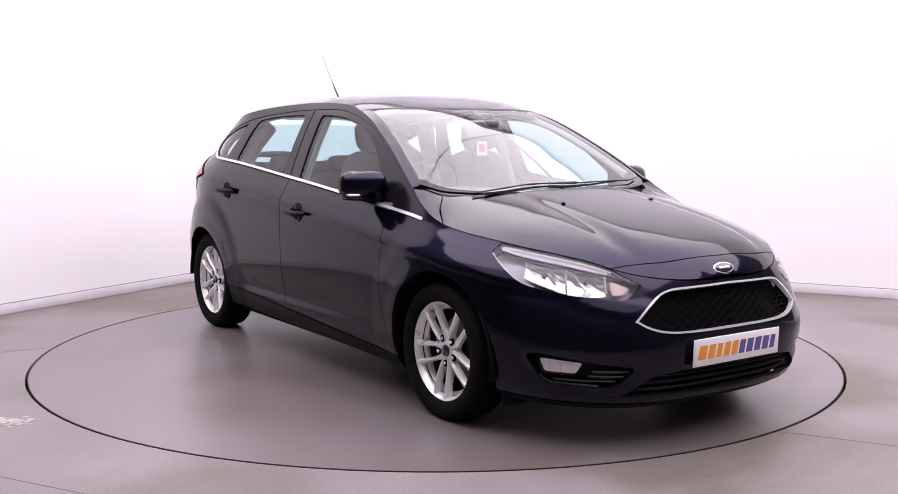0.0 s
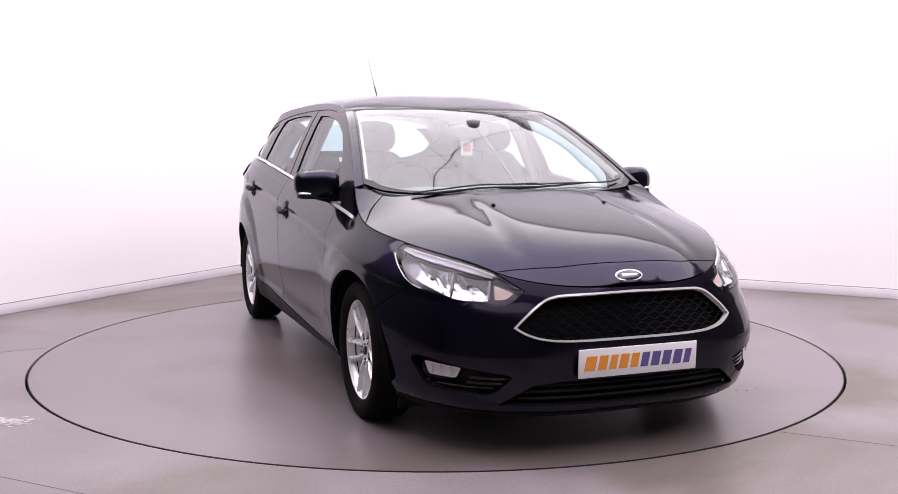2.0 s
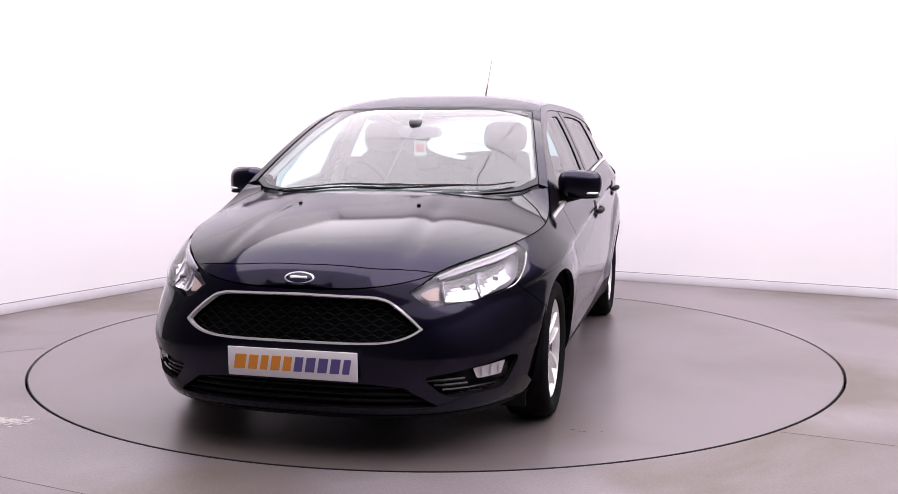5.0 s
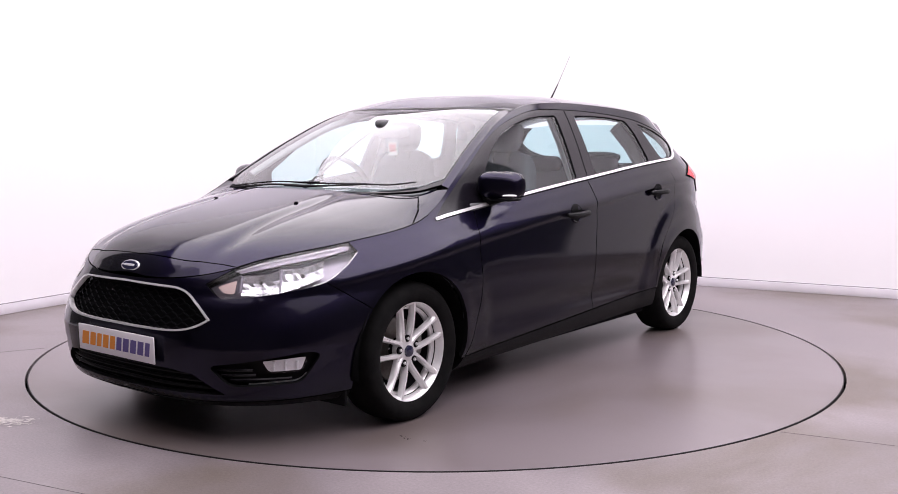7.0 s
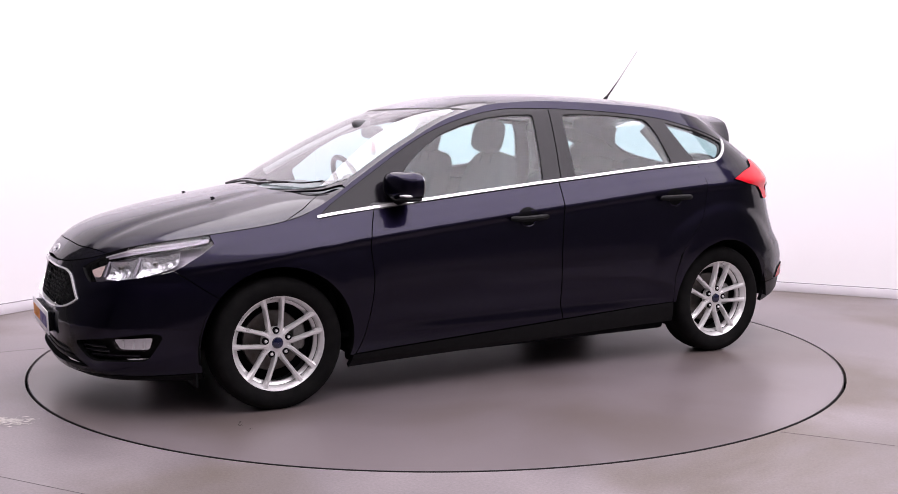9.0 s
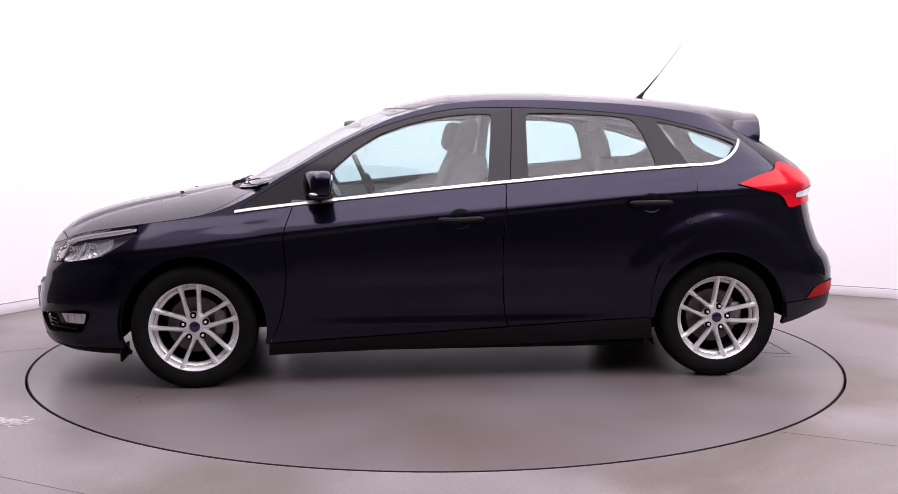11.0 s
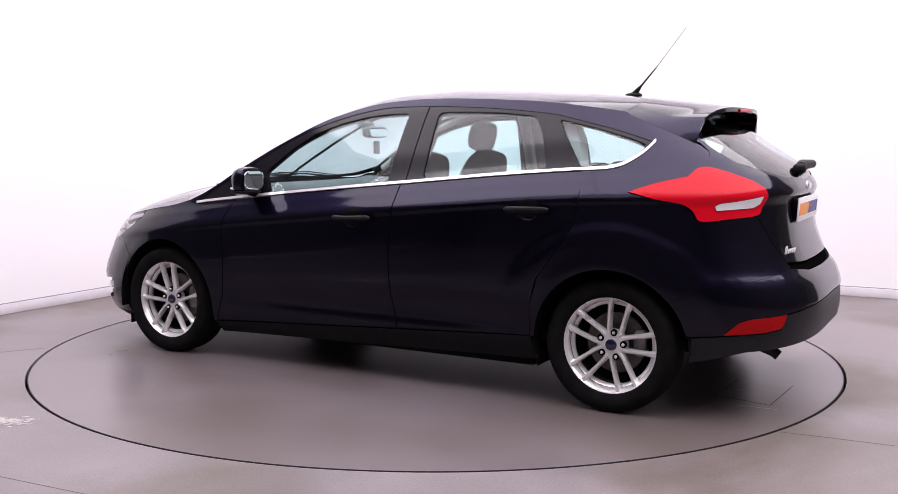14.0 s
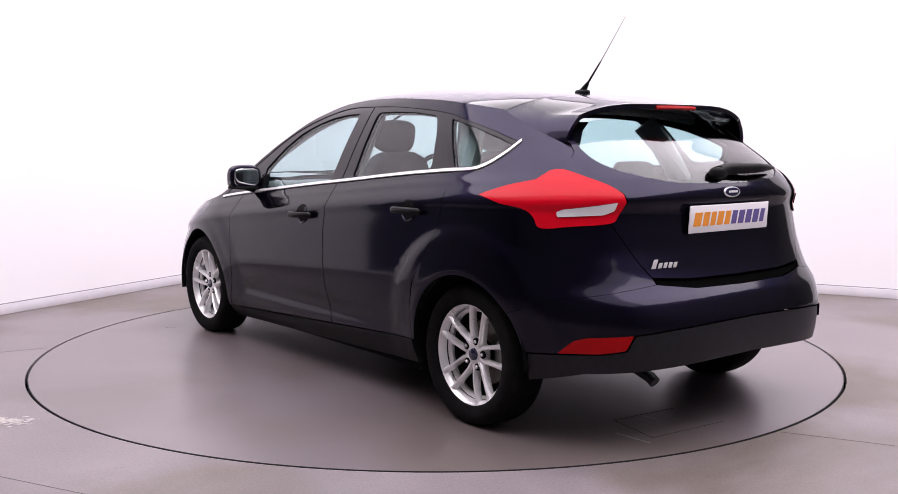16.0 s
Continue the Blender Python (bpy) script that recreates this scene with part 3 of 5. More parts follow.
FOG_LENS = rounded([(1.864, 0.356), (2.02, 0.346), (1.998, 0.299), (1.884, 0.300)], 0.012)

SEAM_FD = smooth_line([(0.84, belt_z(0.84)), (0.886, 0.745), (0.873, 0.554), (0.90, 0.36), (0.955, 0.216)], 5)
SEAM_MID = smooth_line([(-0.217, belt_z(-0.217)), (-0.191, 0.669), (-0.2, 0.42), (-0.222, 0.281)], 5)
SEAM_RD = smooth_line([(-1.199, belt_z(-1.199)), (-1.206, 0.989), (-1.165, 0.82), (-1.08, 0.70), (-0.985, 0.58)], 5)
SILL_F, SILL_R = (0.955, 0.216), (-0.955, 0.318)


for side in BOTH:
    one = (side,)
    # front wing
    front_low = arch(1.324, 180 + 14, 40)
    loop = SEAM_FD + [(0.965, 0.21)] + front_low + [(1.80, 0.649), (1.766, 0.667), (1.70, 0.715), (1.655, 0.757)] + edge_line(1.6, 1.165, 12) + [(1.10, 0.886), (1.138, 0.862)] + belt_line(1.12, 0.86, 8)
    sheet("front_wing", on_flank, loop, PAINT, car, sides=one)
    # doors
    loop = list(reversed(SEAM_FD)) + belt_line(0.82, -0.2) + SEAM_MID
    door = sheet("front_door", on_flank, loop, PAINT, car, sides=one, gap=0.0032)
    loop = list(reversed(SEAM_MID)) + belt_line(-0.23, -1.19) + SEAM_RD + [(-0.955, 0.46), SILL_R]
    rear_door = sheet("rear_door", on_flank, loop, PAINT, car, sides=one, gap=0.0032)
    # sill
    loop = [(0.965, 0.212), SILL_R, (-0.97, 0.225), (-0.985, 0.205), (0.97, 0.142)]
    sheet("side_sill", on_flank, loop, TRIM, car, "black plastic side sill", sides=one)
    # pillars and roof rail
    foot = [(u_at(-1.311 - 0.309 * k / 10, 1.338 - 0.137 * k / 10), 1.338 - 0.137 * k / 10) for k in range(1, 11)]
    loop = edge_line(1.16, -1.311, 60, 0.0) + foot + [(-1.845, 1.168), (-1.81, 1.099)] + list(reversed(TAIL[:11])) + [(-1.40, 1.0), (-1.206, 0.992), (-1.199, belt_z(-1.199))] + [q for q in reversed(DLO_LOW) if q[0] < -1.2] + list(reversed(DLO_TOP))
    sheet("roof_rail", on_flank, loop, PAINT, car, sides=one, gap=-0.0003)
    # rear wing
    loop = [(-1.206, 0.992), (-1.40, 1.0)] + [(-1.43, 0.989), (-1.545, 0.96), (-1.644, 0.944), (-1.69, 0.91), (-1.718, 0.868), (-1.832, 0.877), (-1.972, 0.890), (-2.066, 0.743), (-2.119, 0.676), (-2.13, 0.655), (-1.79, 0.60)] + list(arch(-1.324, 140, 3.2, n=18)) + [SILL_R, (-0.955, 0.46)] + list(reversed(SEAM_RD[:-1]))
    sheet("rear_wing", on_flank, loop, PAINT, car, sides=one, gap=-0.0003)
    # side windows
    sheet("window_surround", on_flank, DLO_TOP + DLO_LOW[1:-1], BLACK_GLOSS, car, "gloss black window surround", holes=(rounded(FRONT_GLASS, 0.02), rounded(REAR_GLASS, 0.03), rounded(QUARTER_GLASS, 0.02)), sides=one, thick=0.03, proud=-0.003)
    for loop in (FRONT_GLASS, REAR_GLASS, QUARTER_GLASS):
        pane = sheet("side_window", on_flank, rounded(loop, 0.02), GLASS, car, "lightly tinted side window", sides=one, gap=-0.004, thick=0.003, proud=-0.009, inner=GLASS, single=True)
        pane.visible_shadow = False
    sheet("pillar_seam", on_flank, [(-0.236, belt_z(-0.236) + 0.014), (-0.241, belt_z(-0.241) + 0.014), (-0.275, 1.376), (-0.27, 1.376)], MESH_BLACK, car, "thin black gap between the doors", sides=one, thick=0.002, proud=-0.0015, gap=0)
    strip = list(DLO_LOW)
    upper = [(u, z + 0.0165) for u, z in reversed(strip)]
    sheet("belt_moulding", on_flank, strip + upper, CHROME, car, "bright chrome belt moulding", sides=one, thick=0.008, proud=0.006, inner=CHROME)
    # tail lamp
    tail = sheet("tail_lamp", on_flank, TAIL, RED_LENS, car, "glossy red tail lamp", sides=one, thick=0.03, proud=0.008)
    sheet("reversing_lens", on_flank, rounded([(-1.779, 0.912), (-1.776, 0.937), (-1.80, 0.950), (-1.998, 0.976), (-1.985, 0.942), (-1.945, 0.922)], 0.008), LAMP_WHITE, tail, "clear silver reversing lens", sides=one, thick=0.006, proud=0.012)
    sheet("rear_reflector", on_flank, rounded([(-1.784, 0.388), (-1.84, 0.445), (-1.886, 0.461), (-2.034, 0.472), (-2.008, 0.411), (-1.93, 0.396)], 0.010), RED_DARK, car, "dark red bumper reflector", sides=one, thick=0.01, proud=0.006)
    # headlamp
    lamp = sheet("headlamp", on_flank, HEADLAMP, LENS, car, "clear headlamp with silver reflectors", sides=one, thick=0.003, proud=0.002, inner=LENS, single=True)
    lamp.visible_shadow = False
    sheet("headlamp_bezel", on_flank, HEADLAMP, LAMP_GREY, lamp, sides=one, thick=0.02, proud=-0.06, gap=-0.004)


def to_middle(loop):
    """The outline held to the car's middle."""
    return [(min(u, CENTRE_U), z) for u, z in loop]


def through_middle(loop):
    """The outline carried a little past the car's middle, to cut right through."""
    return [(u + 0.02 if u > CENTRE_U - 0.008 else u, z) for u, z in loop]


# front bumper, both sides in one shell
low, high = 2.1, 2.19
for _ in range(40):
    mid = (low + high) / 2
    low, high = (mid, high) if nose_x(edge_z(mid)) > mid else (low, mid)
NOSE_XS = [low - 0.0002 - (low - 1.995) * (1 - i / 36) ** 2 for i in range(37)]
front_edge = [(u_at(x, edge_z(x)), edge_z(x)) for x in NOSE_XS]
loop = [(1.80, 0.649)] + list(reversed(arch(1.324, -16, 40, n=12))) + [(1.70, 0.195), (1.9, 0.185), (2.15, 0.182), (CENTRE_U, 0.18), (CENTRE_U, front_edge[-1][1])] + list(reversed(front_edge)) + [q for q in HEADLAMP[15:] if q[0] > 1.802]
bumper = sheet("front_bumper", on_flank, loop, PAINT, car, holes=(FOG, through_middle(GRILLE), through_middle(INTAKE)), sides=BOTH)
# nose panel above the grille, under the bonnet's edge
HOOD_FRONT = [(2.098, 0), (2.092, 0.15), (2.075, 0.28), (2.04, 0.38), (1.995, edge_y(1.995))]
loop = smooth_line(HOOD_FRONT, 4) + [(x, edge_y(x)) for x in NOSE_XS[1:]] + [(NOSE_XS[-1] + 0.0004, 0)]
sheet("nose_panel", on_hood, loop, PAINT, car, sides=BOTH)

# bonnet
loop = smooth_line(HOOD_FRONT, 4) + hood_edge(1.98, 1.27, 0.001, 26) + [(1.16, 0.75)] + smooth_line([(1.045, 0.658), (1.10, 0.56), (1.165, 0.40), (1.193, 0.2), (1.2, 0)], 4)
hood = sheet("bonnet", on_hood, loop, PAINT, car, sides=BOTH)

for side in BOTH:
    sheet("wing_corner", on_hood, hood_edge(1.265, 0.965, 0.001, 14) + [(0.985, 0.685), (1.045, 0.66), (1.16, 0.755)], PAINT, car, sides=(side,))

# windscreen
SCREEN_TOP = [(0.378, 0), (0.372, 0.2), (0.335, 0.38), (0.24, 0.535)]
loop = smooth_line([(1.16, 0), (1.15, 0.25), (1.115, 0.45), (1.04, 0.61), (0.96, 0.68)], 4) + hood_edge(0.92, 0.26, 0.052, 20) + smooth_line(SCREEN_TOP[::-1], 4)[1:]
screen = sheet("windscreen", on_roof, loop, SCREEN, car, "clear windscreen", sides=BOTH, thick=0.004, proud=-0.004, inner=SCREEN, single=True)
screen.visible_shadow = False
outer = [(1.17, -0.03)] + smooth_line([(1.17, 0), (1.16, 0.25), (1.125, 0.455), (1.05, 0.63), (0.98, 0.70)], 4) + hood_edge(0.95, 0.25, 0.043, 20) + smooth_line([(0.225, 0.575), (0.33, 0.39), (0.36, 0.2), (0.366, 0)], 4) + [(0.366, -0.03)]
sheet("windscreen_seal", on_roof, [(x, max(y, 0)) for x, y in outer], BLACK_GLOSS, car, "black windscreen seal", holes=([(x, y if y > 0.001 else -0.05) for x, y in shrink(loop, 0.006)],), sides=BOTH, thick=0.012, proud=-0.006)

for side in BOTH:
    sheet("a_pillar", on_roof, hood_edge(0.96, 0.205, 0.001, 24) + hood_edge(0.235, 0.96, 0.042, 24), PAINT, car, sides=(side,), gap=0.0004)

# roof
ROOF_REAR = [(-1.311, edge_y(-1.311)), (-1.345, 0.42), (-1.365, 0.2), (-1.37, 0)]
loop = smooth_line([(0.365, 0), (0.358, 0.2), (0.328, 0.39), (0.215, 0.575)], 4) + hood_edge(0.2, -1.311, 0.001, 40) + smooth_line(ROOF_REAR, 4)[1:]
roof = sheet("roof", on_roof, loop, PAINT, car, sides=BOTH, inner=HEADLINER, thick=0.03)

# tailgate and its glass
RGLASS = smooth_line([(TAIL_U, 1.315), (-2.2, 1.31), (-1.97, 1.298), (-1.87, 1.275)], 4) + smooth_line([(-1.845, 1.24), (-1.87, 1.195), (-1.94, 1.135), (-2.045, 1.094), (-2.16, 1.066), (-2.277, 1.05), (TAIL_U, 1.04)], 4)
past = [(u - 0.02 if u < TAIL_U + 1e-4 else u, z + (0.06 if z > 1.27 else 0)) for u, z in RGLASS]
loop = [(TAIL_U, 1.318), (-2.2, 1.314), (-1.95, 1.300), (-1.84, 1.288), (-1.795, 1.25), (-1.80, 1.212), (-1.83, 1.2), (-1.8455, 1.168), (-1.80, 1.099), (-1.891, 1.068), (-1.97, 1.038), (-2.022, 1.005), (-2.033, 0.975), (-2.003, 0.923), (-1.972, 0.890), (-2.066, 0.743), (-2.119, 0.678), (-2.3, 0.665), (TAIL_U, 0.662)]
hatch = sheet("tailgate", on_flank, loop, PAINT, car, holes=(past,), sides=BOTH, gap=0.0034)
pane = sheet("rear_window", on_flank, RGLASS, REAR_PANE, car, "tinted rear window", sides=BOTH, gap=-0.003, thick=0.004, proud=-0.004, inner=REAR_PANE, single=True)
pane.visible_shadow = False

# the step's near-black colour holds the shadow that lies under the tailgate
sheet("loading_step", on_flank, [(-2.128, 0.672), (-2.3, 0.663), (TAIL_U, 0.66), (TAIL_U, 0.629), (-2.3, 0.634), (-2.14, 0.655)], GAP, car, "step under the tailgate, its shade coloured black", sides=BOTH, proud=-0.010, inner=GAP)

for side in BOTH:
    sheet("tail_pillar", on_flank, [(-1.79, 1.085), (-1.79, 1.2), (-1.83, 1.2), (-1.86, 1.165), (-1.86, 1.085)], PAINT, car, sides=(side,), thick=0.004, proud=-0.005)
    sheet("glass_border", on_flank, [(-1.775, 1.30), (-1.95, 1.30), (-1.905, 1.262), (-1.88, 1.205), (-1.865, 1.178), (-1.815, 1.2), (-1.778, 1.24)], BLACK_GLOSS, car, "black printed edge of the rear window", sides=(side,), thick=0.004, proud=-0.008)

# rear bumper
sheet("rear_bumper", on_flank, list(arch(-1.324, 166, 140, n=10)) + [(-1.79, 0.60), (-2.13, 0.655), (-2.3, 0.632), (TAIL_U, 0.627), (TAIL_U, 0.502), (-2.355, 0.498), (-2.177, 0.488), (-2.036, 0.471), (-2.01, 0.411), (-1.93, 0.396), (-1.79, 0.386), (-1.675, 0.376)], PAINT, car, sides=BOTH)
sheet("rear_valance", on_flank, [(-1.679, 0.258), (-1.677, 0.372), (-1.79, 0.382), (-1.93, 0.392), (-2.012, 0.407), (-2.038, 0.467), (-2.177, 0.484), (-2.355, 0.494), (TAIL_U, 0.498), (TAIL_U, 0.347), (-2.35, 0.341), (-2.185, 0.332), (-1.878, 0.308), (-1.74, 0.272)], VALANCE, car, "black plastic rear valance", sides=BOTH, proud=-0.004)
sheet("front_lip", on_flank, list(reversed(arch(1.324, -24, -17, n=4))) + [(1.70, 0.193), (1.9, 0.183), (2.15, 0.18), (CENTRE_U, 0.178), (CENTRE_U, 0.15), (2.1, 0.15), (1.7, 0.155)], TRIM, car, "black plastic bumper lip", sides=BOTH)

# roof spoiler: a lid that runs on from the roof, with skirts down its sides
def make_spoiler():
    bm = bmesh.new()
    rows = []
    for i in range(15):
        s = i / 14
        row = []
        corner = Vector((-1.311 - 0.329 * s, 0.577 - 0.042 * s, 0))
        fx, fz = -1.311 - 0.309 * s, 1.338 - 0.137 * s
        foot = on_flank(u_at(fx, fz), fz) + Vector((0, 0.001, 0))
        for j in range(13):
            v = j / 12
            y = corner.y * math.sin(v * math.pi / 2)
            x0 = -1.372 + 0.061 * (y / 0.577) ** 2
            x1 = -1.70 + 0.06 * (y / 0.535) ** 2.4
            x = x0 + (x1 - x0) * s
            own = roof_z(x) - 0.083 * (y / 0.575) ** 4.2 + 0.004
            row.append(Vector((x, y, own * s ** 0.6 + (1 - s ** 0.6) * top(x, y))))
        last = row[-1]
        for j in range(1, 6):
            v = j / 5
            q = last.lerp(foot, v)
            q.y += 0.012 * math.sin(math.pi * v) * s
            row.append(q)
        rows.append([bm.verts.new((q.x, -q.y, q.z)) for q in reversed(row[1:])] + [bm.verts.new(q) for q in row])
    for a, b in zip(rows, rows[1:]):
        for i in range(len(a) - 1):
            bm.faces.new((a[i], a[i + 1], b[i + 1], b[i]))
    bmesh.ops.recalc_face_normals(bm, faces=bm.faces)
    if sum(f.normal.z for f in bm.faces) < 0:
        bmesh.ops.reverse_faces(bm, faces=bm.faces)
    outer = list(bm.faces)
    bmesh.ops.solidify(bm, geom=outer, thickness=0.02)
    return part("spoiler", bm, PAINT, car)


spoiler = make_spoiler()

# ---- wheels ----


def make_wheel():
    """An alloy wheel; its outer face looks along +y, and it turns about the y axis."""
    wheel = new("wheel")
    wheel.parent = car
    bm = bmesh.new()
    prof = [(0.212, 0.05), (0.213, 0.072), (0.222, 0.086), (0.245, 0.096), (0.268, 0.099), (0.288, 0.093), (0.299, 0.080), (0.304, 0.06), (0.306, 0.02)]
    rings = lathe(bm, prof + [(r, -y) for r, y in reversed(prof)], 64)
    for groove in (0.03, -0.03):
        lathe(bm, [(0.3065, groove + 0.004), (0.3075, groove), (0.3065, groove - 0.004)], 64)
    part("tyre", bm, TYRE, wheel, "black road tyre")
    bm = bmesh.new()
    lathe(bm, [(0.198, 0.045), (0.202, 0.062), (0.209, 0.070), (0.215, 0.078), (0.222, 0.080), (0.225, 0.074), (0.216, 0.06)], 64)
    part("rim", bm, ALLOY, wheel, "silver alloy rim")
    bm = bmesh.new()
    lathe(bm, [(0.2, -0.08), (0.19, 0.0), (0.198, 0.045)], 64)
    part("barrel", bm, BARREL, wheel)
    bm = bmesh.new()
    lathe(bm, [(0.1975, 0.04), (0.190, 0.033), (0.184, 0.031), (0.1815, 0.024), (0.186, 0.012)], 64)
    part("inner_rim", bm, ALLOY, wheel)
    for k in range(5):
        bm = bmesh.new()
        for s in (1, -1):
            turn = Matrix.Rotation(-radians(72 * k + 90), 4, "Y")
            rows = []
            for r, off, w, y, d in ((0.03, 0.014, 0.015, 0.050, 0.03), (0.07, 0.029, 0.011, 0.058, 0.034), (0.11, 0.034, 0.0095, 0.066, 0.034), (0.16, 0.0395, 0.0105, 0.071, 0.03), (0.192, 0.0435, 0.0135, 0.073, 0.026), (0.209, 0.0455, 0.018, 0.074, 0.02)):
                c = s * off
                rows.append([bm.verts.new(turn @ Vector(q)) for q in ((r, y - d, c - w), (r, y - 0.011, c - w), (r, y, c - w * 0.42 - s * w * 0.1), (r, y, c + w * 0.42 - s * w * 0.1), (r, y - 0.011, c + w), (r, y - d, c + w))])
            for a, b in zip(rows, rows[1:]):
                for i in range(6):
                    bm.faces.new((a[i], a[(i + 1) % 6], b[(i + 1) % 6], b[i]))
            bm.faces.new(rows[0]), bm.faces.new(rows[-1])
        part("spoke", bm, ALLOY, wheel)
    bm = bmesh.new()
    lathe(bm, [(0.0005, 0.052), (0.03, 0.053), (0.056, 0.050), (0.068, 0.043), (0.072, 0.02)], 40)
    part("hub", bm, ALLOY, wheel)
    bm = bmesh.new()
    lathe(bm, [(0.0005, 0.066), (0.016, 0.065), (0.024, 0.062), (0.027, 0.054)], 32)
    part("centre_cap", bm, BLUE, wheel, "dark blue centre cap")
    for k in range(5):
        a = radians(72 * k + 90)
        at = Matrix.Translation((0.057 * math.cos(a), 0, 0.057 * math.sin(a)))
        bm = bmesh.new()
        lathe(bm, [(0.0005, 0.0545), (0.0155, 0.0545), (0.0165, 0.046)], 16, at)
        pocket = part("nut_pocket", bm, MESH_BLACK, wheel)
        bm = bmesh.new()
        lathe(bm, [(0.0005, 0.062), (0.0055, 0.062), (0.0075, 0.06), (0.0085, 0.05)], 6, at)
        part("wheel_nut", bm, CHROME, pocket)
    bm = bmesh.new()
    lathe(bm, [(0.05, -0.02), (0.138, -0.02), (0.141, -0.024), (0.141, -0.04), (0.05, -0.04)], 48)
    part("brake_disc", bm, STEEL, wheel, "grey steel brake disc")
    bm = bmesh.new()
    lathe(bm, [(0.196, -0.06), (0.1, -0.062), (0.01, -0.062)], 40)
    part("back_plate", bm, LINING, wheel)
    return wheel


first_wheel = make_wheel()
first_wheel.matrix_basis = pose(1.324, 0.778, HUB_Z, 0, 6, 0)
copy_thing(first_wheel, pose(-1.324, 0.778, HUB_Z + 0.003, 0, -12, 0))
copy_thing(first_wheel, pose(1.324, -0.778, HUB_Z, 0, 30, 180))
copy_thing(first_wheel, pose(-1.324, -0.778, HUB_Z + 0.003, 0, 50, 180))

# wheel wells and underbody
for side in BOTH:
    for x in (1.324, -1.324):
        bm = bmesh.new()
        rings = []
        for y in (0.87, 0.52):
            rings.append([bm.verts.new((x + (ARCH + 0.012) * math.cos(radians(a)), side * y, HUB_Z + (ARCH + 0.012) * math.sin(radians(a)))) for a in (range(-10, 191, 10) if x > 0 else range(-20, 181, 10))])
        for i in range(len(rings[0]) - 1):
            bm.faces.new((rings[0][i], rings[0][i + 1], rings[1][i + 1], rings[1][i]))
        bm.faces.new(rings[1])
        part("wheel_arch_liner", bm, LINING, car)
        bm = bmesh.new()
        blob(bm, (x - 0.118, side * 0.765, HUB_Z + 0.012), (0.032, 0.026, 0.062), 0.5, 16, rings=8)
        part("brake_caliper", bm, CALIPER, car, "grey brake caliper")
    bm = bmesh.new()
    box(bm, 1.685, side * 0.71, 0.16, 0.012, 0.18, 0.07, 0.004)
    part("air_deflector", bm, TRIM, car)
for name, size in (("floor_pan", (0, 0, 0.24, 1.9, 1.66, 0.1, 0.02)), ("under_tray", (0.15, 0, 0.27, 3.5, 0.9, 0.1, 0.02)), ("boot_well", (-1.42, 0, 0.66, 0.9, 1.3, 0.6, 0.05)), ("intake_backing", (2.0, 0, 0.265, 0.03, 1.1, 0.17, 0.005)), ("intake_floor", (1.99, 0, 0.184, 0.2, 0.84, 0.014, 0.003))):
    bm = bmesh.new()
    box(bm, *size)
    part(name, bm, LINING, car)
for side in BOTH:
    for name, size in (("sill_beam", (0, side * 0.76, 0.24, 1.9, 0.12, 0.16, 0.02)), ("engine_bay_beam", (1.35, side * 0.42, 0.55, 1.1, 0.2, 0.4, 0.03))):
        bm = bmesh.new()
        box(bm, *size)
        part(name, bm, LINING, car)

# ---- nose details ----


grille = sheet("grille", on_flank, to_middle(shrink(GRILLE, -0.012)), MESH_BLACK, car, "black honeycomb grille", sides=BOTH, thick=0.01, proud=-0.05, gap=0)
for k in range(9):
    for side in BOTH:
        z0 = 0.470 + 0.0195 * k
        run = []
        for i in range(200):
            u = 2.2 + 0.0125 * i
            if u > CENTRE_U + 0.0125:
                break
            u = min(u, CENTRE_U)
            z = z0 + 0.0065 * (1 if ((i // 2) + k) % 2 else -1) * (1 if i % 2 else 0.35)
            if inside((u - 0.001, z), GRILLE):
                q = on_flank(u, z) - outward(on_flank, u, z) * 0.018
                run.append((q.x, q.y * side, q.z))
        if len(run) > 2:
            bm = bmesh.new()
            rod(bm, run, 0.003, 5)
            part("grille_bar", bm, MESH_BLACK, grille)
ring_out = [(u, z) for u, z in shrink(GRILLE, -0.0045)]
ring_out = [(min(u, CENTRE_U), z) for u, z in ring_out]
sheet("grille_surround", on_flank, ring_out, CHROME, grille, "bright chrome grille surround", holes=(through_middle(shrink(GRILLE, 0.003)),), sides=BOTH, thick=0.02, proud=0.006, gap=0, inner=CHROME, fine=0.012)

intake = sheet("lower_intake", on_flank, [(2.09, 0.168), (2.2, 0.31), (2.3, 0.335), (CENTRE_U, 0.34), (CENTRE_U, 0.15)], MESH_BLACK, car, "black lower air intake", sides=BOTH, thick=0.01, proud=-0.04, gap=0)
for z, u0 in ((0.232, 2.19), (0.262, 2.23), (0.29, 2.28)):
    for side in BOTH:
        run = []
        for i in range(14):
            u = u0 + (CENTRE_U - u0) * i / 13
            q = on_flank(u, z) - outward(on_flank, u, z) * 0.022
            run.append((q.x, q.y * side, q.z))
        bm = bmesh.new()
        rod(bm, run, 0.007, 6)
        part("intake_slat", bm, TRIM, intake)

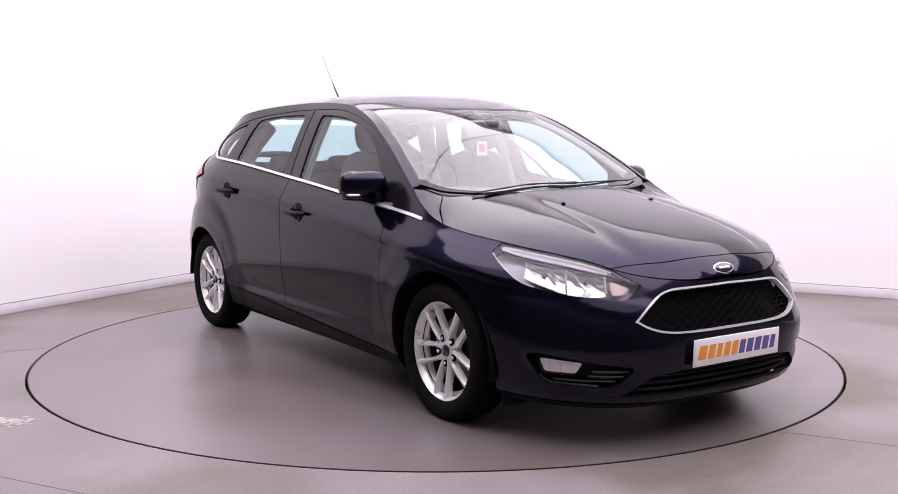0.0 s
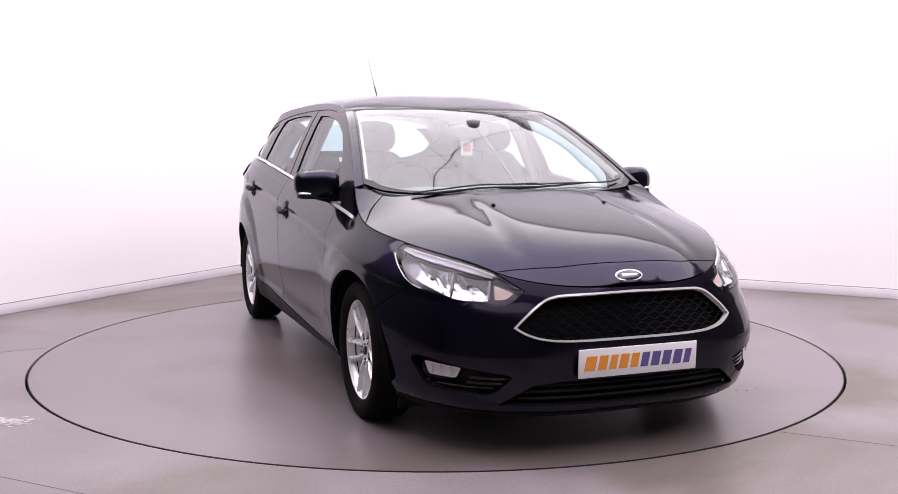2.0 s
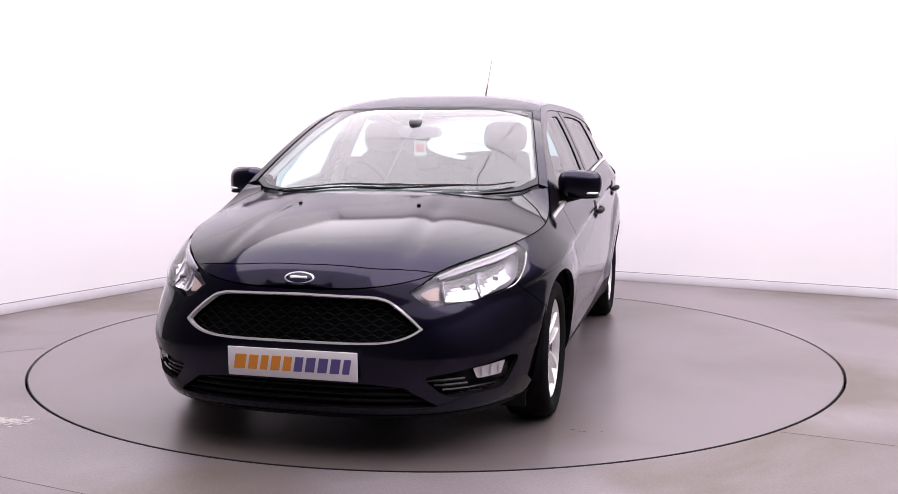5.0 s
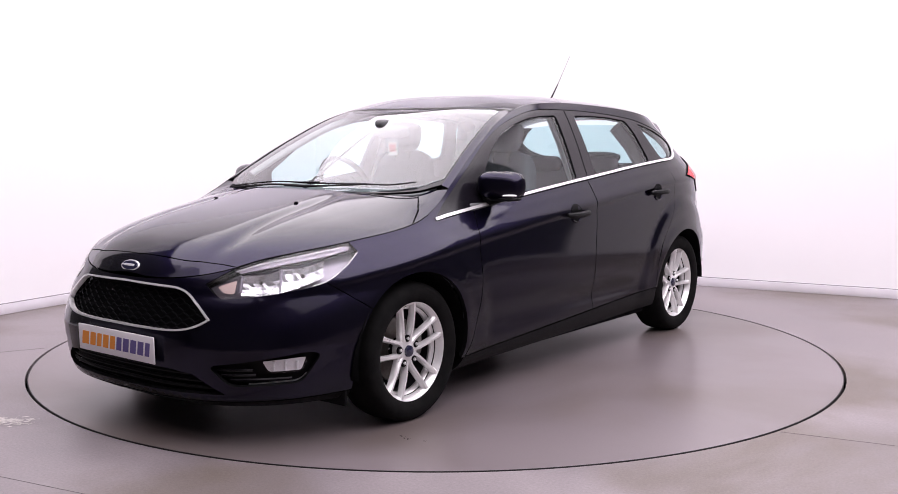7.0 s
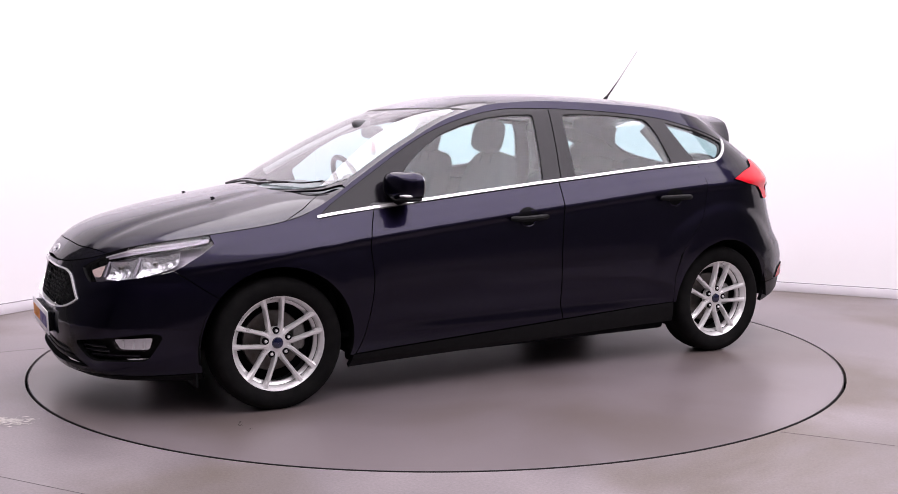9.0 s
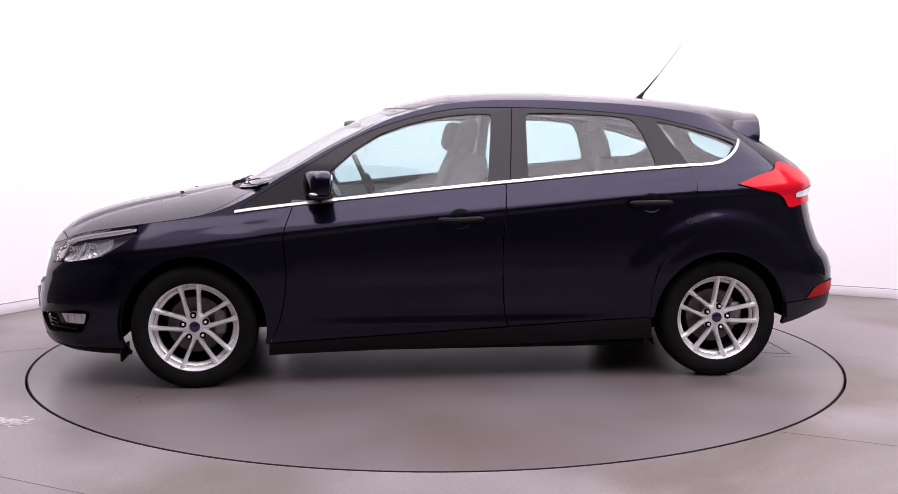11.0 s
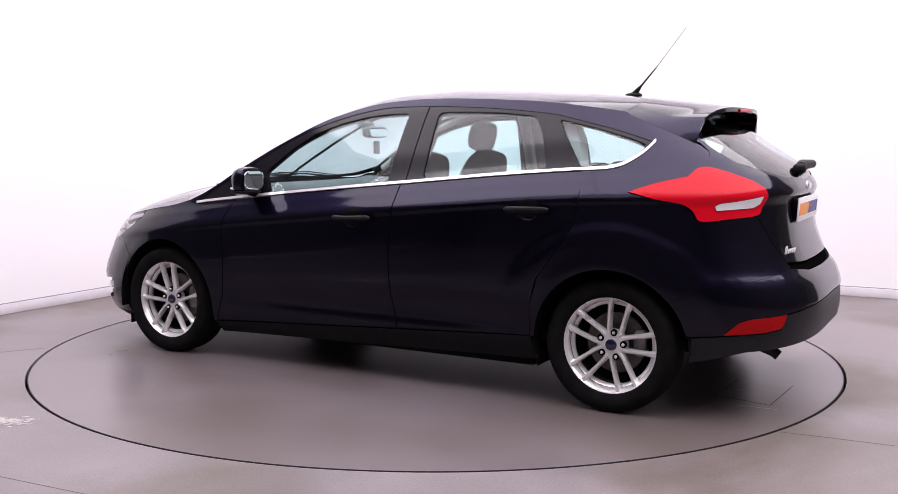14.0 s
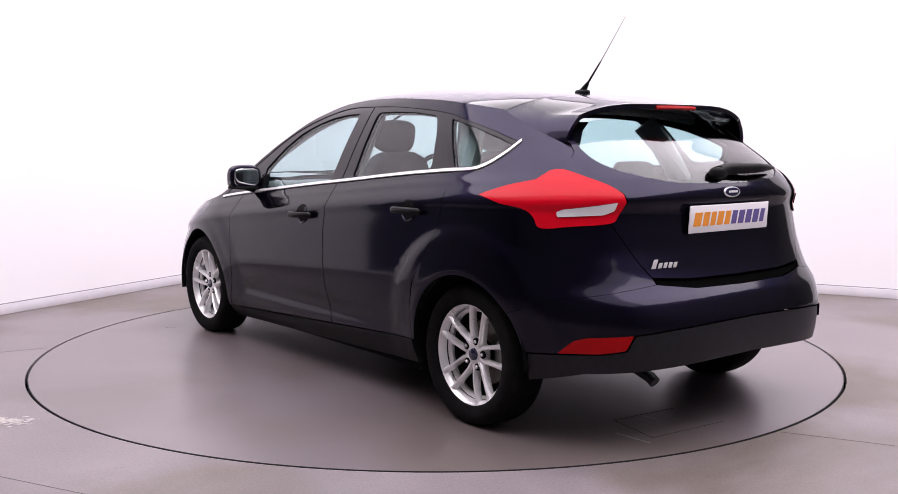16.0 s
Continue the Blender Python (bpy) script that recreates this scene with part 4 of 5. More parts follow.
for side in BOTH:
    one = (side,)
    pocket = sheet("fog_pocket", on_flank, shrink(FOG, -0.01), TRIM, car, "black fog lamp pocket", sides=one, thick=0.01, proud=-0.045, gap=0)
    for z, u0, u1 in ((0.272, 1.92, 2.13), (0.292, 2.04, 2.16), (0.312, 2.05, 2.185)):
        run = []
        for i in range(8):
            u = u0 + (u1 - u0) * i / 7
            q = on_flank(u, z) - outward(on_flank, u, z) * 0.02
            run.append((q.x, q.y * side, q.z))
        bm = bmesh.new()
        rod(bm, run, 0.006, 6)
        part("pocket_slat", bm, BLACK_GLOSS, pocket)
    fog = sheet("fog_lamp", on_flank, FOG_LENS, LENS, car, "clear front fog lamp", sides=one, thick=0.003, proud=-0.004, inner=LENS, single=True)
    fog.visible_shadow = False
    sheet("fog_reflector", on_flank, FOG_LENS, LAMP_WHITE, fog, sides=one, thick=0.006, proud=-0.026)
    for u0 in (1.9, 1.94, 1.98):
        q = on_flank(u0, 0.325) - outward(on_flank, u0, 0.325) * 0.02
        bm = bmesh.new()
        rod(bm, [(q.x, q.y * side, q.z - 0.016), (q.x, q.y * side, q.z + 0.018)], 0.006, 8)
        part("fog_rib", bm, LAMP_WHITE, fog)

# headlamp insides
def facets(name, u0, u1, lamp, side, nu, nz, seed):
    """A bright reflector of many small flat facets, hollow towards its middle."""
    rng = random.Random(seed)
    verts, faces = [], []
    for i in range(nu + 1):
        u = u0 + (u1 - u0) * i / nu
        high = 0.738 - 0.17 * (u - 1.8)
        low = max(0.675 - 0.36 * (u - 1.8), 0.611)
        for k in range(nz + 1):
            z = low + (high - low) * k / nz
            a, b = 2 * i / nu - 1, 2 * k / nz - 1
            depth = 0.02 + 0.034 * (1 - 0.5 * (a * a + b * b)) + rng.uniform(-0.0026, 0.0026)
            q = on_flank(u, z) - outward(on_flank, u, z) * depth
            verts.append((q.x, q.y * side, q.z))
    for i in range(nu):
        for k in range(nz):
            a = i * (nz + 1) + k
            faces.append((a, a + nz + 1, a + nz + 2, a + 1)[::side])
    return solid(name, verts, faces, FLUTED, lamp, "silver faceted reflector")


for lamp in [o for o in car.children if o.name.startswith("headlamp")]:
    side = 1 if sum(v.co.y for v in lamp.data.vertices) > 0 else -1
    one = (side,)
    sheet("upper_visor", on_flank, [q for q in shrink(LAMP_TOP + [(2.12, 0.685), (1.95, 0.722), (1.80, 0.745), (1.68, 0.768)], 0.004)], LAMP_GREY, lamp, sides=one, thick=0.02, proud=-0.014)
    facets("main_reflector", 1.80, 1.962, lamp, side, 11, 6, 11)
    facets("dip_reflector", 1.968, 2.105, lamp, side, 9, 6, 23)
    sheet("indicator", on_flank, rounded([(2.122, 0.672), (2.165, 0.656), (2.198, 0.642), (2.168, 0.614), (2.127, 0.612)], 0.012), AMBER, lamp, "pale amber indicator", sides=one, thick=0.004, proud=-0.02)
    for u, z, r in ((1.885, 0.684, 0.034), (2.035, 0.662, 0.03)):
        q = on_flank(u, z) - outward(on_flank, u, z) * 0.022
        n = outward(on_flank, u, z)
        turn = Matrix.Translation((q.x, q.y * side, q.z)) @ pose(0, 0, 0, 0, 0, math.degrees(math.atan2(n.y * side, n.x)) - 90)
        bm = bmesh.new()
        lathe(bm, [(r * 0.26, 0.0), (r * 0.28, 0.016), (r * 0.2, 0.021), (0.001, 0.022)], 16, turn)
        part("bulb", bm, STEEL, lamp)
    for u0 in (1.965, 2.108):
        run = [on_flank(u0, z) - outward(on_flank, u0, z) * 0.016 for z in (0.632 - 0.1 * (u0 - 1.965), 0.708 - 0.17 * (u0 - 1.965))]
        bm = bmesh.new()
        rod(bm, [(q.x, q.y * side, q.z) for q in run], 0.005, 6)
        part("reflector_divider", bm, LAMP_GREY, lamp)
    run = [on_flank(u, z - 0.009) - outward(on_flank, u, z - 0.009) * 0.008 for u, z in LAMP_TOP[1:]]
    bm = bmesh.new()
    rod(bm, [(q.x, q.y * side, q.z) for q in run], 0.0028, 6)
    part("light_strip", bm, LAMP_WHITE, lamp, "pale strip along the lamp's upper edge")
    edge = [HEADLAMP[i] for i in range(len(LAMP_TOP), len(HEADLAMP))]
    run = [on_flank(u, z) + outward(on_flank, u, z) * -0.004 for u, z in edge if u < 1.86]
    bm = bmesh.new()
    rod(bm, [(q.x, q.y * side, q.z) for q in run], 0.0022, 6)
    part("lamp_edge", bm, CHROME, lamp)


def oval(bm, rx, rz, y0, y1, n=40, m=Matrix()):
    """A domed oval plate facing +y."""
    rows = [[bm.verts.new(m @ Vector((rx * k * math.cos(2 * math.pi * i / n), y, rz * k * math.sin(2 * math.pi * i / n)))) for i in range(n)] for k, y in ((1, y0), (1, y1 - 0.002), (0.95, y1), (0.5, y1 + 0.0015))]
    for a, b in zip(rows, rows[1:]):
        for i in range(n):
            bm.faces.new((a[i], a[(i + 1) % n], b[(i + 1) % n], b[i]))
    bm.faces.new(rows[-1]), bm.faces.new(rows[0])


def badge(x, z, w, h, lean, heading):
    m = pose(x, 0, z, 0, 0, heading) @ pose(0, 0, 0, lean)
    bm = bmesh.new()
    oval(bm, w / 2, h / 2, -0.012, 0.004, m=m)
    ob = part("badge", bm, CHROME, car, "blue oval badge with a bright rim")
    bm = bmesh.new()
    oval(bm, w / 2 * 0.88, h / 2 * 0.8, 0.0, 0.0065, m=m)
    part("badge_field", bm, BLUE, ob)
    bm = bmesh.new()
    box(bm, 0, 0.0085, 0, w * 0.56, 0.002, h * 0.2, 0.0008)
    bm.transform(m)
    part("badge_mark", bm, CHROME, ob)


badge(2.137, 0.692, 0.122, 0.052, 30, -90)
badge(-2.006, 1.002, 0.106, 0.045, 10, 90)


def number_plate(x, z, lean, heading, w=0.524, h=0.112, y=0.0):
    m = pose(x, y, z, 0, 0, heading) @ pose(0, 0, 0, lean)
    bm = bmesh.new()
    box(bm, 0, 0, 0, w, 0.006, h, 0.0025)
    bm.transform(m)
    plate = part("display_plate", bm, WHITE, car, "white display plate with orange and violet bars")
    bm = bmesh.new()
    box(bm, 0, -0.016, 0, w * 0.86, 0.025, h * 0.8, 0.004)
    bm.transform(m)
    part("plate_holder", bm, TRIM, plate)
    widths = [0.046, 0.037, 0.030, 0.037, 0.033, 0.033, 0.037, 0.037, 0.037, 0.028]
    gap, at = 0.0125, 0.0
    total = sum(widths) + gap * 9
    for k, lw in enumerate(widths):
        cx = total / 2 - at - lw / 2
        at += lw + gap
        bm = bmesh.new()
        box(bm, 0, 0.0036, 0, lw, 0.0014, 0.056)
        for v in bm.verts:
            v.co.x -= v.co.z * 0.18
        bmesh.ops.translate(bm, vec=(cx, 0, 0), verts=bm.verts)
        bm.transform(m)
        part("print_bar", bm, ORANGE if k < 5 else PURPLE, plate)


number_plate(2.222, 0.376, -2, -90)
number_plate(-2.008, 0.897, -3, 90, y=0.012)

# bar in place of the small writing under the front plate
bm = bmesh.new()
box(bm, 2.216, 0, 0.3125, 0.004, 0.15, 0.006, 0.001)
part("plate_footer", bm, TRIM, car)

# model script on the tailgate, as a plain slanted bar
q0, n0 = on_flank(-2.18, 0.727), outward(on_flank, -2.18, 0.727)
bm = bmesh.new()
for i, (dx, w, h) in enumerate(((-0.052, 0.026, 0.036), (-0.022, 0.022, 0.022), (0.004, 0.02, 0.022), (0.029, 0.02, 0.022), (0.053, 0.02, 0.022))):
    made = box(bm, dx, 0, -0.004 + (0.007 if i == 0 else 0), w * 0.8, 0.004, h, 0.0015)
for v in bm.verts:
    v.co.x = -v.co.x - v.co.z * 0.35
bm.transform(Matrix.Translation(q0 + n0 * 0.003) @ pose(0, 0, 0, 0, 0, math.degrees(math.atan2(n0.y, n0.x)) - 90) )
part("model_script", bm, CHROME, car, "bright metal script badge")

# washer jets and cowl
for side in BOTH:
    bm = bmesh.new()
    q = on_hood(1.452, 0.278)
    blob(bm, (q.x, q.y * side, q.z + 0.004), (0.011, 0.009, 0.005), 0.8, 14, rings=8)
    part("washer_jet", bm, BLACK_GLOSS, car)
loop = smooth_line([(1.12, 0), (1.11, 0.25), (1.07, 0.455), (1.0, 0.61), (0.94, 0.68)], 4) + smooth_line([(1.05, 0.665), (1.11, 0.56), (1.172, 0.40), (1.2, 0.2), (1.206, 0)], 4)
sheet("cowl", on_hood, loop, TRIM, car, "black plastic scuttle below the windscreen", sides=BOTH, proud=-0.02)
for pts in (((1.165, -0.55), (1.17, -0.38), (1.162, -0.2), (1.165, -0.02), (1.158, 0.1)), ((1.165, -0.1), (1.168, 0.08), (1.15, 0.3), (1.115, 0.5), (1.05, 0.62))):
    bm = bmesh.new()
    rod(bm, [tuple(on_roof(x - 0.045, y) + Vector((0.006, 0, 0.010))) for x, y in smooth_line(pts, 4)], 0.004, 6)
    blade = part("wiper", bm, BLACK_GLOSS, car, "black windscreen wiper")
    bm = bmesh.new()
    rod(bm, [tuple(on_roof(x - 0.02, y * 0.85 - 0.03) + Vector((0.008, 0, 0.012))) for x, y in smooth_line(pts[:4], 4)], [0.007] * 6 + [0.005] * 7, 6)
    part("wiper_arm", bm, TRIM, blade)

# ---- flank details ----
for side in BOTH:
    for ux, z in ((0.02, 0.826), (-0.940, 0.899)):
        # flat disc on the door; its black stands in for the recess's shade
        cup = sheet("handle_cup", on_flank, [(ux - 0.0 + 0.058 * math.cos(2 * math.pi * k / 24), z + 0.001 + 0.05 * math.sin(2 * math.pi * k / 24)) for k in range(24)], MESH_BLACK, car, "black disc for the shaded recess behind the door handle", sides=(side,), thick=0.004, proud=0.0015, gap=0)
        # thin painted lip, added to catch a highlight along the recess's lower edge
        run = []
        for k in range(13):
            a = radians(205 + 130 * k / 12)
            q = on_flank(ux + 0.052 * math.cos(a), z + 0.001 + 0.046 * math.sin(a)) + Vector((0, 0.003, 0))
            run.append((q.x, q.y * side, q.z))
        bm = bmesh.new()
        rod(bm, run, [0.001] + [0.005] * 11 + [0.001], 8)
        part("cup_lip", bm, PAINT, cup)
        run, n = [], 12
        for k in range(n + 1):
            u = ux + 0.112 - 0.224 * k / n
            s = k / n
            q = on_flank(u, z) + outward(on_flank, u, z) * (0.008 + 0.028 * math.sin(math.pi * min(max(s, 0.03), 0.97)) ** 0.5)
            run.append((q.x, q.y * side, q.z))
        bm = bmesh.new()
        rod(bm, run, [0.009] + [0.0155] * (n - 1) + [0.009], 10)
        part("door_handle", bm, TRIM, cup, "gloss black door handle")
    # door mirror
    mirror = new("door_mirror")
    mirror.parent = car
    bm = bmesh.new()
    blob(bm, (0.70, side * 0.893, 0.998), (0.072, 0.105, 0.069), 0.66, 28, rings=18)
    for v in bm.verts:
        v.co.x += 0.06 * (0.5 - (side * v.co.y - 0.80) / 0.2) * (1 if v.co.x > 0.7 else 0.55)
        v.co.z += 0.012 * (1 if v.co.x > 0.7 else -0.2) * (0.4 - (side * v.co.y - 0.8) / 0.2)
        if v.co.x < 0.66:
            v.co.x = 0.66 + (v.co.x - 0.66) * 0.15
    part("mirror_housing", bm, PAINT, mirror, "dark navy mirror housing")
    bm = bmesh.new()
    blob(bm, (0.648, side * 0.90, 0.997), (0.004, 0.078, 0.05), 0.5, 28, rings=12)
    part("mirror_glass", bm, MIRROR, mirror, "silver mirror glass")
    bm = bmesh.new()
    blob(bm, (0.705, side * 0.935, 0.955), (0.052, 0.05, 0.008), 0.6, 20, rings=8)
    part("mirror_indicator", bm, LAMP_WHITE, mirror, "clear mirror indicator")
    bm = bmesh.new()
    blob(bm, (0.70, side * 0.90, 0.938), (0.055, 0.085, 0.012), 0.6, 20, rings=8)
    rod(bm, [(0.71, side * 0.79, 0.925), (0.71, side * 0.85, 0.935), (0.70, side * 0.9, 0.945)], [0.03, 0.024, 0.02], 10)
    part("mirror_arm", bm, TRIM, mirror)

# ---- roof and tail details ----
antenna = new("roof_antenna")
antenna.parent = car
bm = bmesh.new()
blob(bm, (-1.125, 0, 1.443), (0.045, 0.022, 0.014), 0.8, 20, rings=10)
rod(bm, [(-1.125, 0, 1.445), (-1.15, 0, 1.475), (-1.16, 0, 1.487)], [0.018, 0.011, 0.007], 10)
part("antenna_foot", bm, TRIM, antenna)
bm = bmesh.new()
rod(bm, [(-1.155, 0, 1.48), (-1.24, 0, 1.58)], [0.0055, 0.004], 8)
part("antenna_grip", bm, TRIM, antenna)
bm = bmesh.new()
rod(bm, [(-1.24, 0, 1.58), (-1.393, 0, 1.778)], [0.002, 0.0014], 6)
part("antenna_rod", bm, TRIM, antenna)

bm = bmesh.new()
foot = on_flank(-2.52, 1.072) + outward(on_flank, -2.52, 1.072) * 0.012
blob(bm, tuple(foot), (0.03, 0.04, 0.026), 0.7, 18, rings=10)
rod(bm, [tuple(foot + Vector((-0.004, 0, 0.006))), tuple(foot + Vector((0.004, -0.07, 0.016))), (-1.985, -0.2, 1.098), (-1.962, -0.3, 1.097), (-1.935, -0.39, 1.094)], [0.026, 0.026, 0.021, 0.015, 0.006], 12)
part("rear_wiper", bm, TRIM, car, "black rear wiper")
bm = bmesh.new()
rod(bm, [(-1.696, -0.13, roof_z(-1.7) - 0.011), (-1.702, 0, roof_z(-1.7) - 0.009), (-1.696, 0.13, roof_z(-1.7) - 0.011)], 0.009, 8)
part("brake_light", bm, RED_DARK, spoiler, "dark red high brake light")
bm = bmesh.new()
rows = [[bm.verts.new((x0 + (x1 - x0) * k / 4, y, roof_z(-1.5) - 0.02 - 0.012 * k / 4 - 0.06 * (abs(y) / 0.52) ** 4)) for k in range(5)] for y, x0, x1 in [(-0.52 + 0.065 * i, -1.46, -1.69 + 0.055 * (abs(-0.52 + 0.065 * i) / 0.52) ** 2.4) for i in range(17)]]
for a, b in zip(rows, rows[1:]):
    for k in range(4):
        bm.faces.new((a[k], a[k + 1], b[k + 1], b[k]))
bmesh.ops.solidify(bm, geom=list(bm.faces), thickness=0.006)
part("spoiler_underside", bm, BLACK_GLOSS, spoiler, "gloss black spoiler underside")
bm = bmesh.new()
rod(bm, [(-1.66, 0.42, 0.30), (-1.88, 0.42, 0.285), (-1.95, 0.42, 0.262), (-1.975, 0.42, 0.245)], 0.024, 14)
part("exhaust", bm, BARREL, car, "dark steel exhaust pipe")
bm = bmesh.new()
blob(bm, (-1.72, -0.1, 0.32), (0.18, 0.42, 0.07), 0.4, 24, rings=10)
part("silencer", bm, LINING, car)

# ---- the cabin ----


def make_seat(x, y):
    seat = new("front_seat")
    seat.parent = car
    bm = bmesh.new()
    blob(bm, (0.02, 0, 0.52), (0.26, 0.245, 0.085), 0.5, 24, rings=12)
    part("seat_cushion", bm, CLOTH, seat)
    bm = bmesh.new()
    made = blob(bm, (0, 0, 0.31), (0.075, 0.24, 0.31), 0.45, 28, rings=18)
    for v in made:
        v.co.y *= 1 - 0.22 * max(0, (v.co.z - 0.2) / 0.42)
        v.co.x += 0.03 * (abs(v.co.y) / 0.24) ** 2
    bm.transform(pose(-0.19, 0, 0.50, 0, -18, 0))
    part("backrest", bm, CLOTH, seat)
    bm = bmesh.new()
    made = blob(bm, (0, 0, 0.73), (0.05, 0.125, 0.088), 0.6, 24, rings=14)
    for v in made:
        v.co.x += 0.02 * (abs(v.co.y) / 0.125) ** 2
    bm.transform(pose(-0.15, 0, 0.47, 0, -14, 0))
    head = part("headrest", bm, CLOTH, seat)
    bm = bmesh.new()
    for s in (1, -1):
        rod(bm, [(0, s * 0.055, 0.58), (0, s * 0.055, 0.7)], 0.006, 8)
    bm.transform(pose(-0.15, 0, 0.47, 0, -14, 0))
    part("headrest_post", bm, STEEL, head)
    seat.matrix_basis = pose(x, y, 0.05)
    return seat


driver = make_seat(0.25, -0.365)
copy_thing(driver, pose(0.25, 0.365, 0.05))
bench = new("rear_bench")
bench.parent = car
bm = bmesh.new()
blob(bm, (-0.58, 0, 0.50), (0.26, 0.64, 0.1), 0.35, 32, rings=12)
part("bench_cushion", bm, CLOTH, bench)
bm = bmesh.new()
blob(bm, (0, 0, 0.26), (0.08, 0.62, 0.27), 0.3, 32, rings=14)
bm.transform(pose(-0.84, 0, 0.5, 0, -22, 0))
part("bench_back", bm, CLOTH, bench)
for y in (-0.42, 0, 0.42):
    bm = bmesh.new()
    blob(bm, (-1.08, y, 1.055), (0.05, 0.12, 0.05), 0.5, 20, rings=10)
    part("rear_headrest", bm, CLOTH, bench)
bm = bmesh.new()
box(bm, -1.45, 0, 1.0, 0.72, 1.2, 0.02, 0.006)
part("parcel_shelf", bm, LINING, car)
bm = bmesh.new()
box(bm, 0.05, 0, 0.3, 2.1, 1.6, 0.03, 0.01)
box(bm, 1.02, 0, 0.6, 0.04, 1.5, 0.62, 0.01)
part("cabin_floor", bm, LINING, car)
for side in BOTH:
    bm = bmesh.new()
    for x, sx in ((0.33, 1.05), (-0.57, 0.70)):
        box(bm, x, side * 0.80, 0.66 + 0.04 * (x < 0), sx, 0.05, 0.52, 0.02)
    part("door_trim", bm, CABIN, car)

# dashboard: a rolled section swept across the cabin
dash = new("dashboard")
dash.parent = car
bm = bmesh.new()
prof = smooth_line([(1.10, 0.905), (0.98, 0.945), (0.84, 0.965), (0.70, 0.955), (0.63, 0.915), (0.625, 0.85), (0.66, 0.74), (0.74, 0.62)], 4)
rows = []
for y in [-0.74, -0.6, -0.36, -0.12, 0.12, 0.36, 0.6, 0.74]:
    lump = 0.018 * math.exp(-((y + 0.36) / 0.18) ** 2)
    rows.append([bm.verts.new((x - 0.02 * (abs(y) < 0.2), y, z + lump * (x < 0.8) - 0.05 * max(0, abs(y) - 0.6))) for x, z in prof])
for a, b in zip(rows, rows[1:]):
    for i in range(len(prof) - 1):
        bm.faces.new((a[i], a[i + 1], b[i + 1], b[i]))
part("dash_top", bm, CABIN, dash)
bm = bmesh.new()
box(bm, 0.645, 0, 0.80, 0.05, 0.26, 0.2, 0.02)
part("centre_stack", bm, BLACK_GLOSS, dash)
bm = bmesh.new()
box(bm, 0.25, 0, 0.45, 0.9, 0.2, 0.2, 0.03)
part("centre_console", bm, CABIN, car)

wheel = new("steering_wheel")
wheel.parent = car
bm = bmesh.new()
rod(bm, [(0.18 * math.cos(2 * math.pi * k / 36), 0, 0.18 * math.sin(2 * math.pi * k / 36)) for k in range(37)], 0.0155, 8)
part("wheel_rim", bm, TRIM, wheel)
bm = bmesh.new()
blob(bm, (0, 0.01, 0), (0.075, 0.03, 0.06), 0.6, 20, rings=10)
for a in (0, 180, 270):
    rod(bm, [(0.05 * math.cos(radians(a)), 0.005, 0.05 * math.sin(radians(a))), (0.175 * math.cos(radians(a)), 0, 0.175 * math.sin(radians(a)))], 0.014, 8)
part("wheel_boss", bm, TRIM, wheel)
wheel.matrix_basis = pose(0.45, -0.365, 0.945, 0, 0, 90) @ pose(0, 0, 0, 24, 0, 0)

mirror = new("rear_view_mirror")
mirror.parent = car
bm = bmesh.new()
blob(bm, (0.47, 0.0, 1.255), (0.022, 0.122, 0.034), 0.55, 28, rings=12)
part("mirror_shell", bm, CABIN, mirror)
bm = bmesh.new()
blob(bm, (0.446, 0.0, 1.255), (0.003, 0.108, 0.027), 0.5, 28, rings=8)
part("mirror_face", bm, MIRROR, mirror)
bm = bmesh.new()
blob(bm, (0.535, 0.0, 1.298), (0.05, 0.035, 0.022), 0.7, 20, rings=10)
part("mirror_mount", bm, CABIN, mirror)

tag = new("hanging_card")
tag.parent = car
bm = bmesh.new()
box(bm, 0.46, 0, 1.165, 0.003, 0.066, 0.075, 0.001)
part("card", bm, PAPER, tag, "white card hanging from the mirror")
bm = bmesh.new()
box(bm, 0.4625, 0, 1.17, 0.0012, 0.044, 0.044)
part("card_print", bm, RED_PRINT, tag)
bm = bmesh.new()
rod(bm, [(0.46, 0, 1.2), (0.466, 0, 1.24)], 0.0012, 5)
part("card_string", bm, PAPER, tag)

# inner pillars and headliner edge
for side in BOTH:
    bm = bmesh.new()
    rod(bm, [(x, side * (edge_y(x) - 0.055), edge_z(x) - 0.035) for x in [0.86 - 0.07 * k for k in range(32)]], 0.02, 8)
    part("cant_rail_trim", bm, HEADLINER, car)
    for pts in (((-0.24, 0.565, 1.37), (-0.235, 0.65, 1.2), (-0.23, 0.735, 1.0), (-0.22, 0.78, 0.6)), ((-1.0, 0.585, 1.30), (-1.07, 0.65, 1.19), (-1.13, 0.73, 1.02), (-1.1, 0.77, 0.7))):
        bm = bmesh.new()
        rod(bm, [(x, y * side, z) for x, y, z in pts], 0.036 if pts[0][0] > -0.5 else 0.06, 8)
        part("pillar_trim", bm, HEADLINER, car)

# ---- floor marks ----


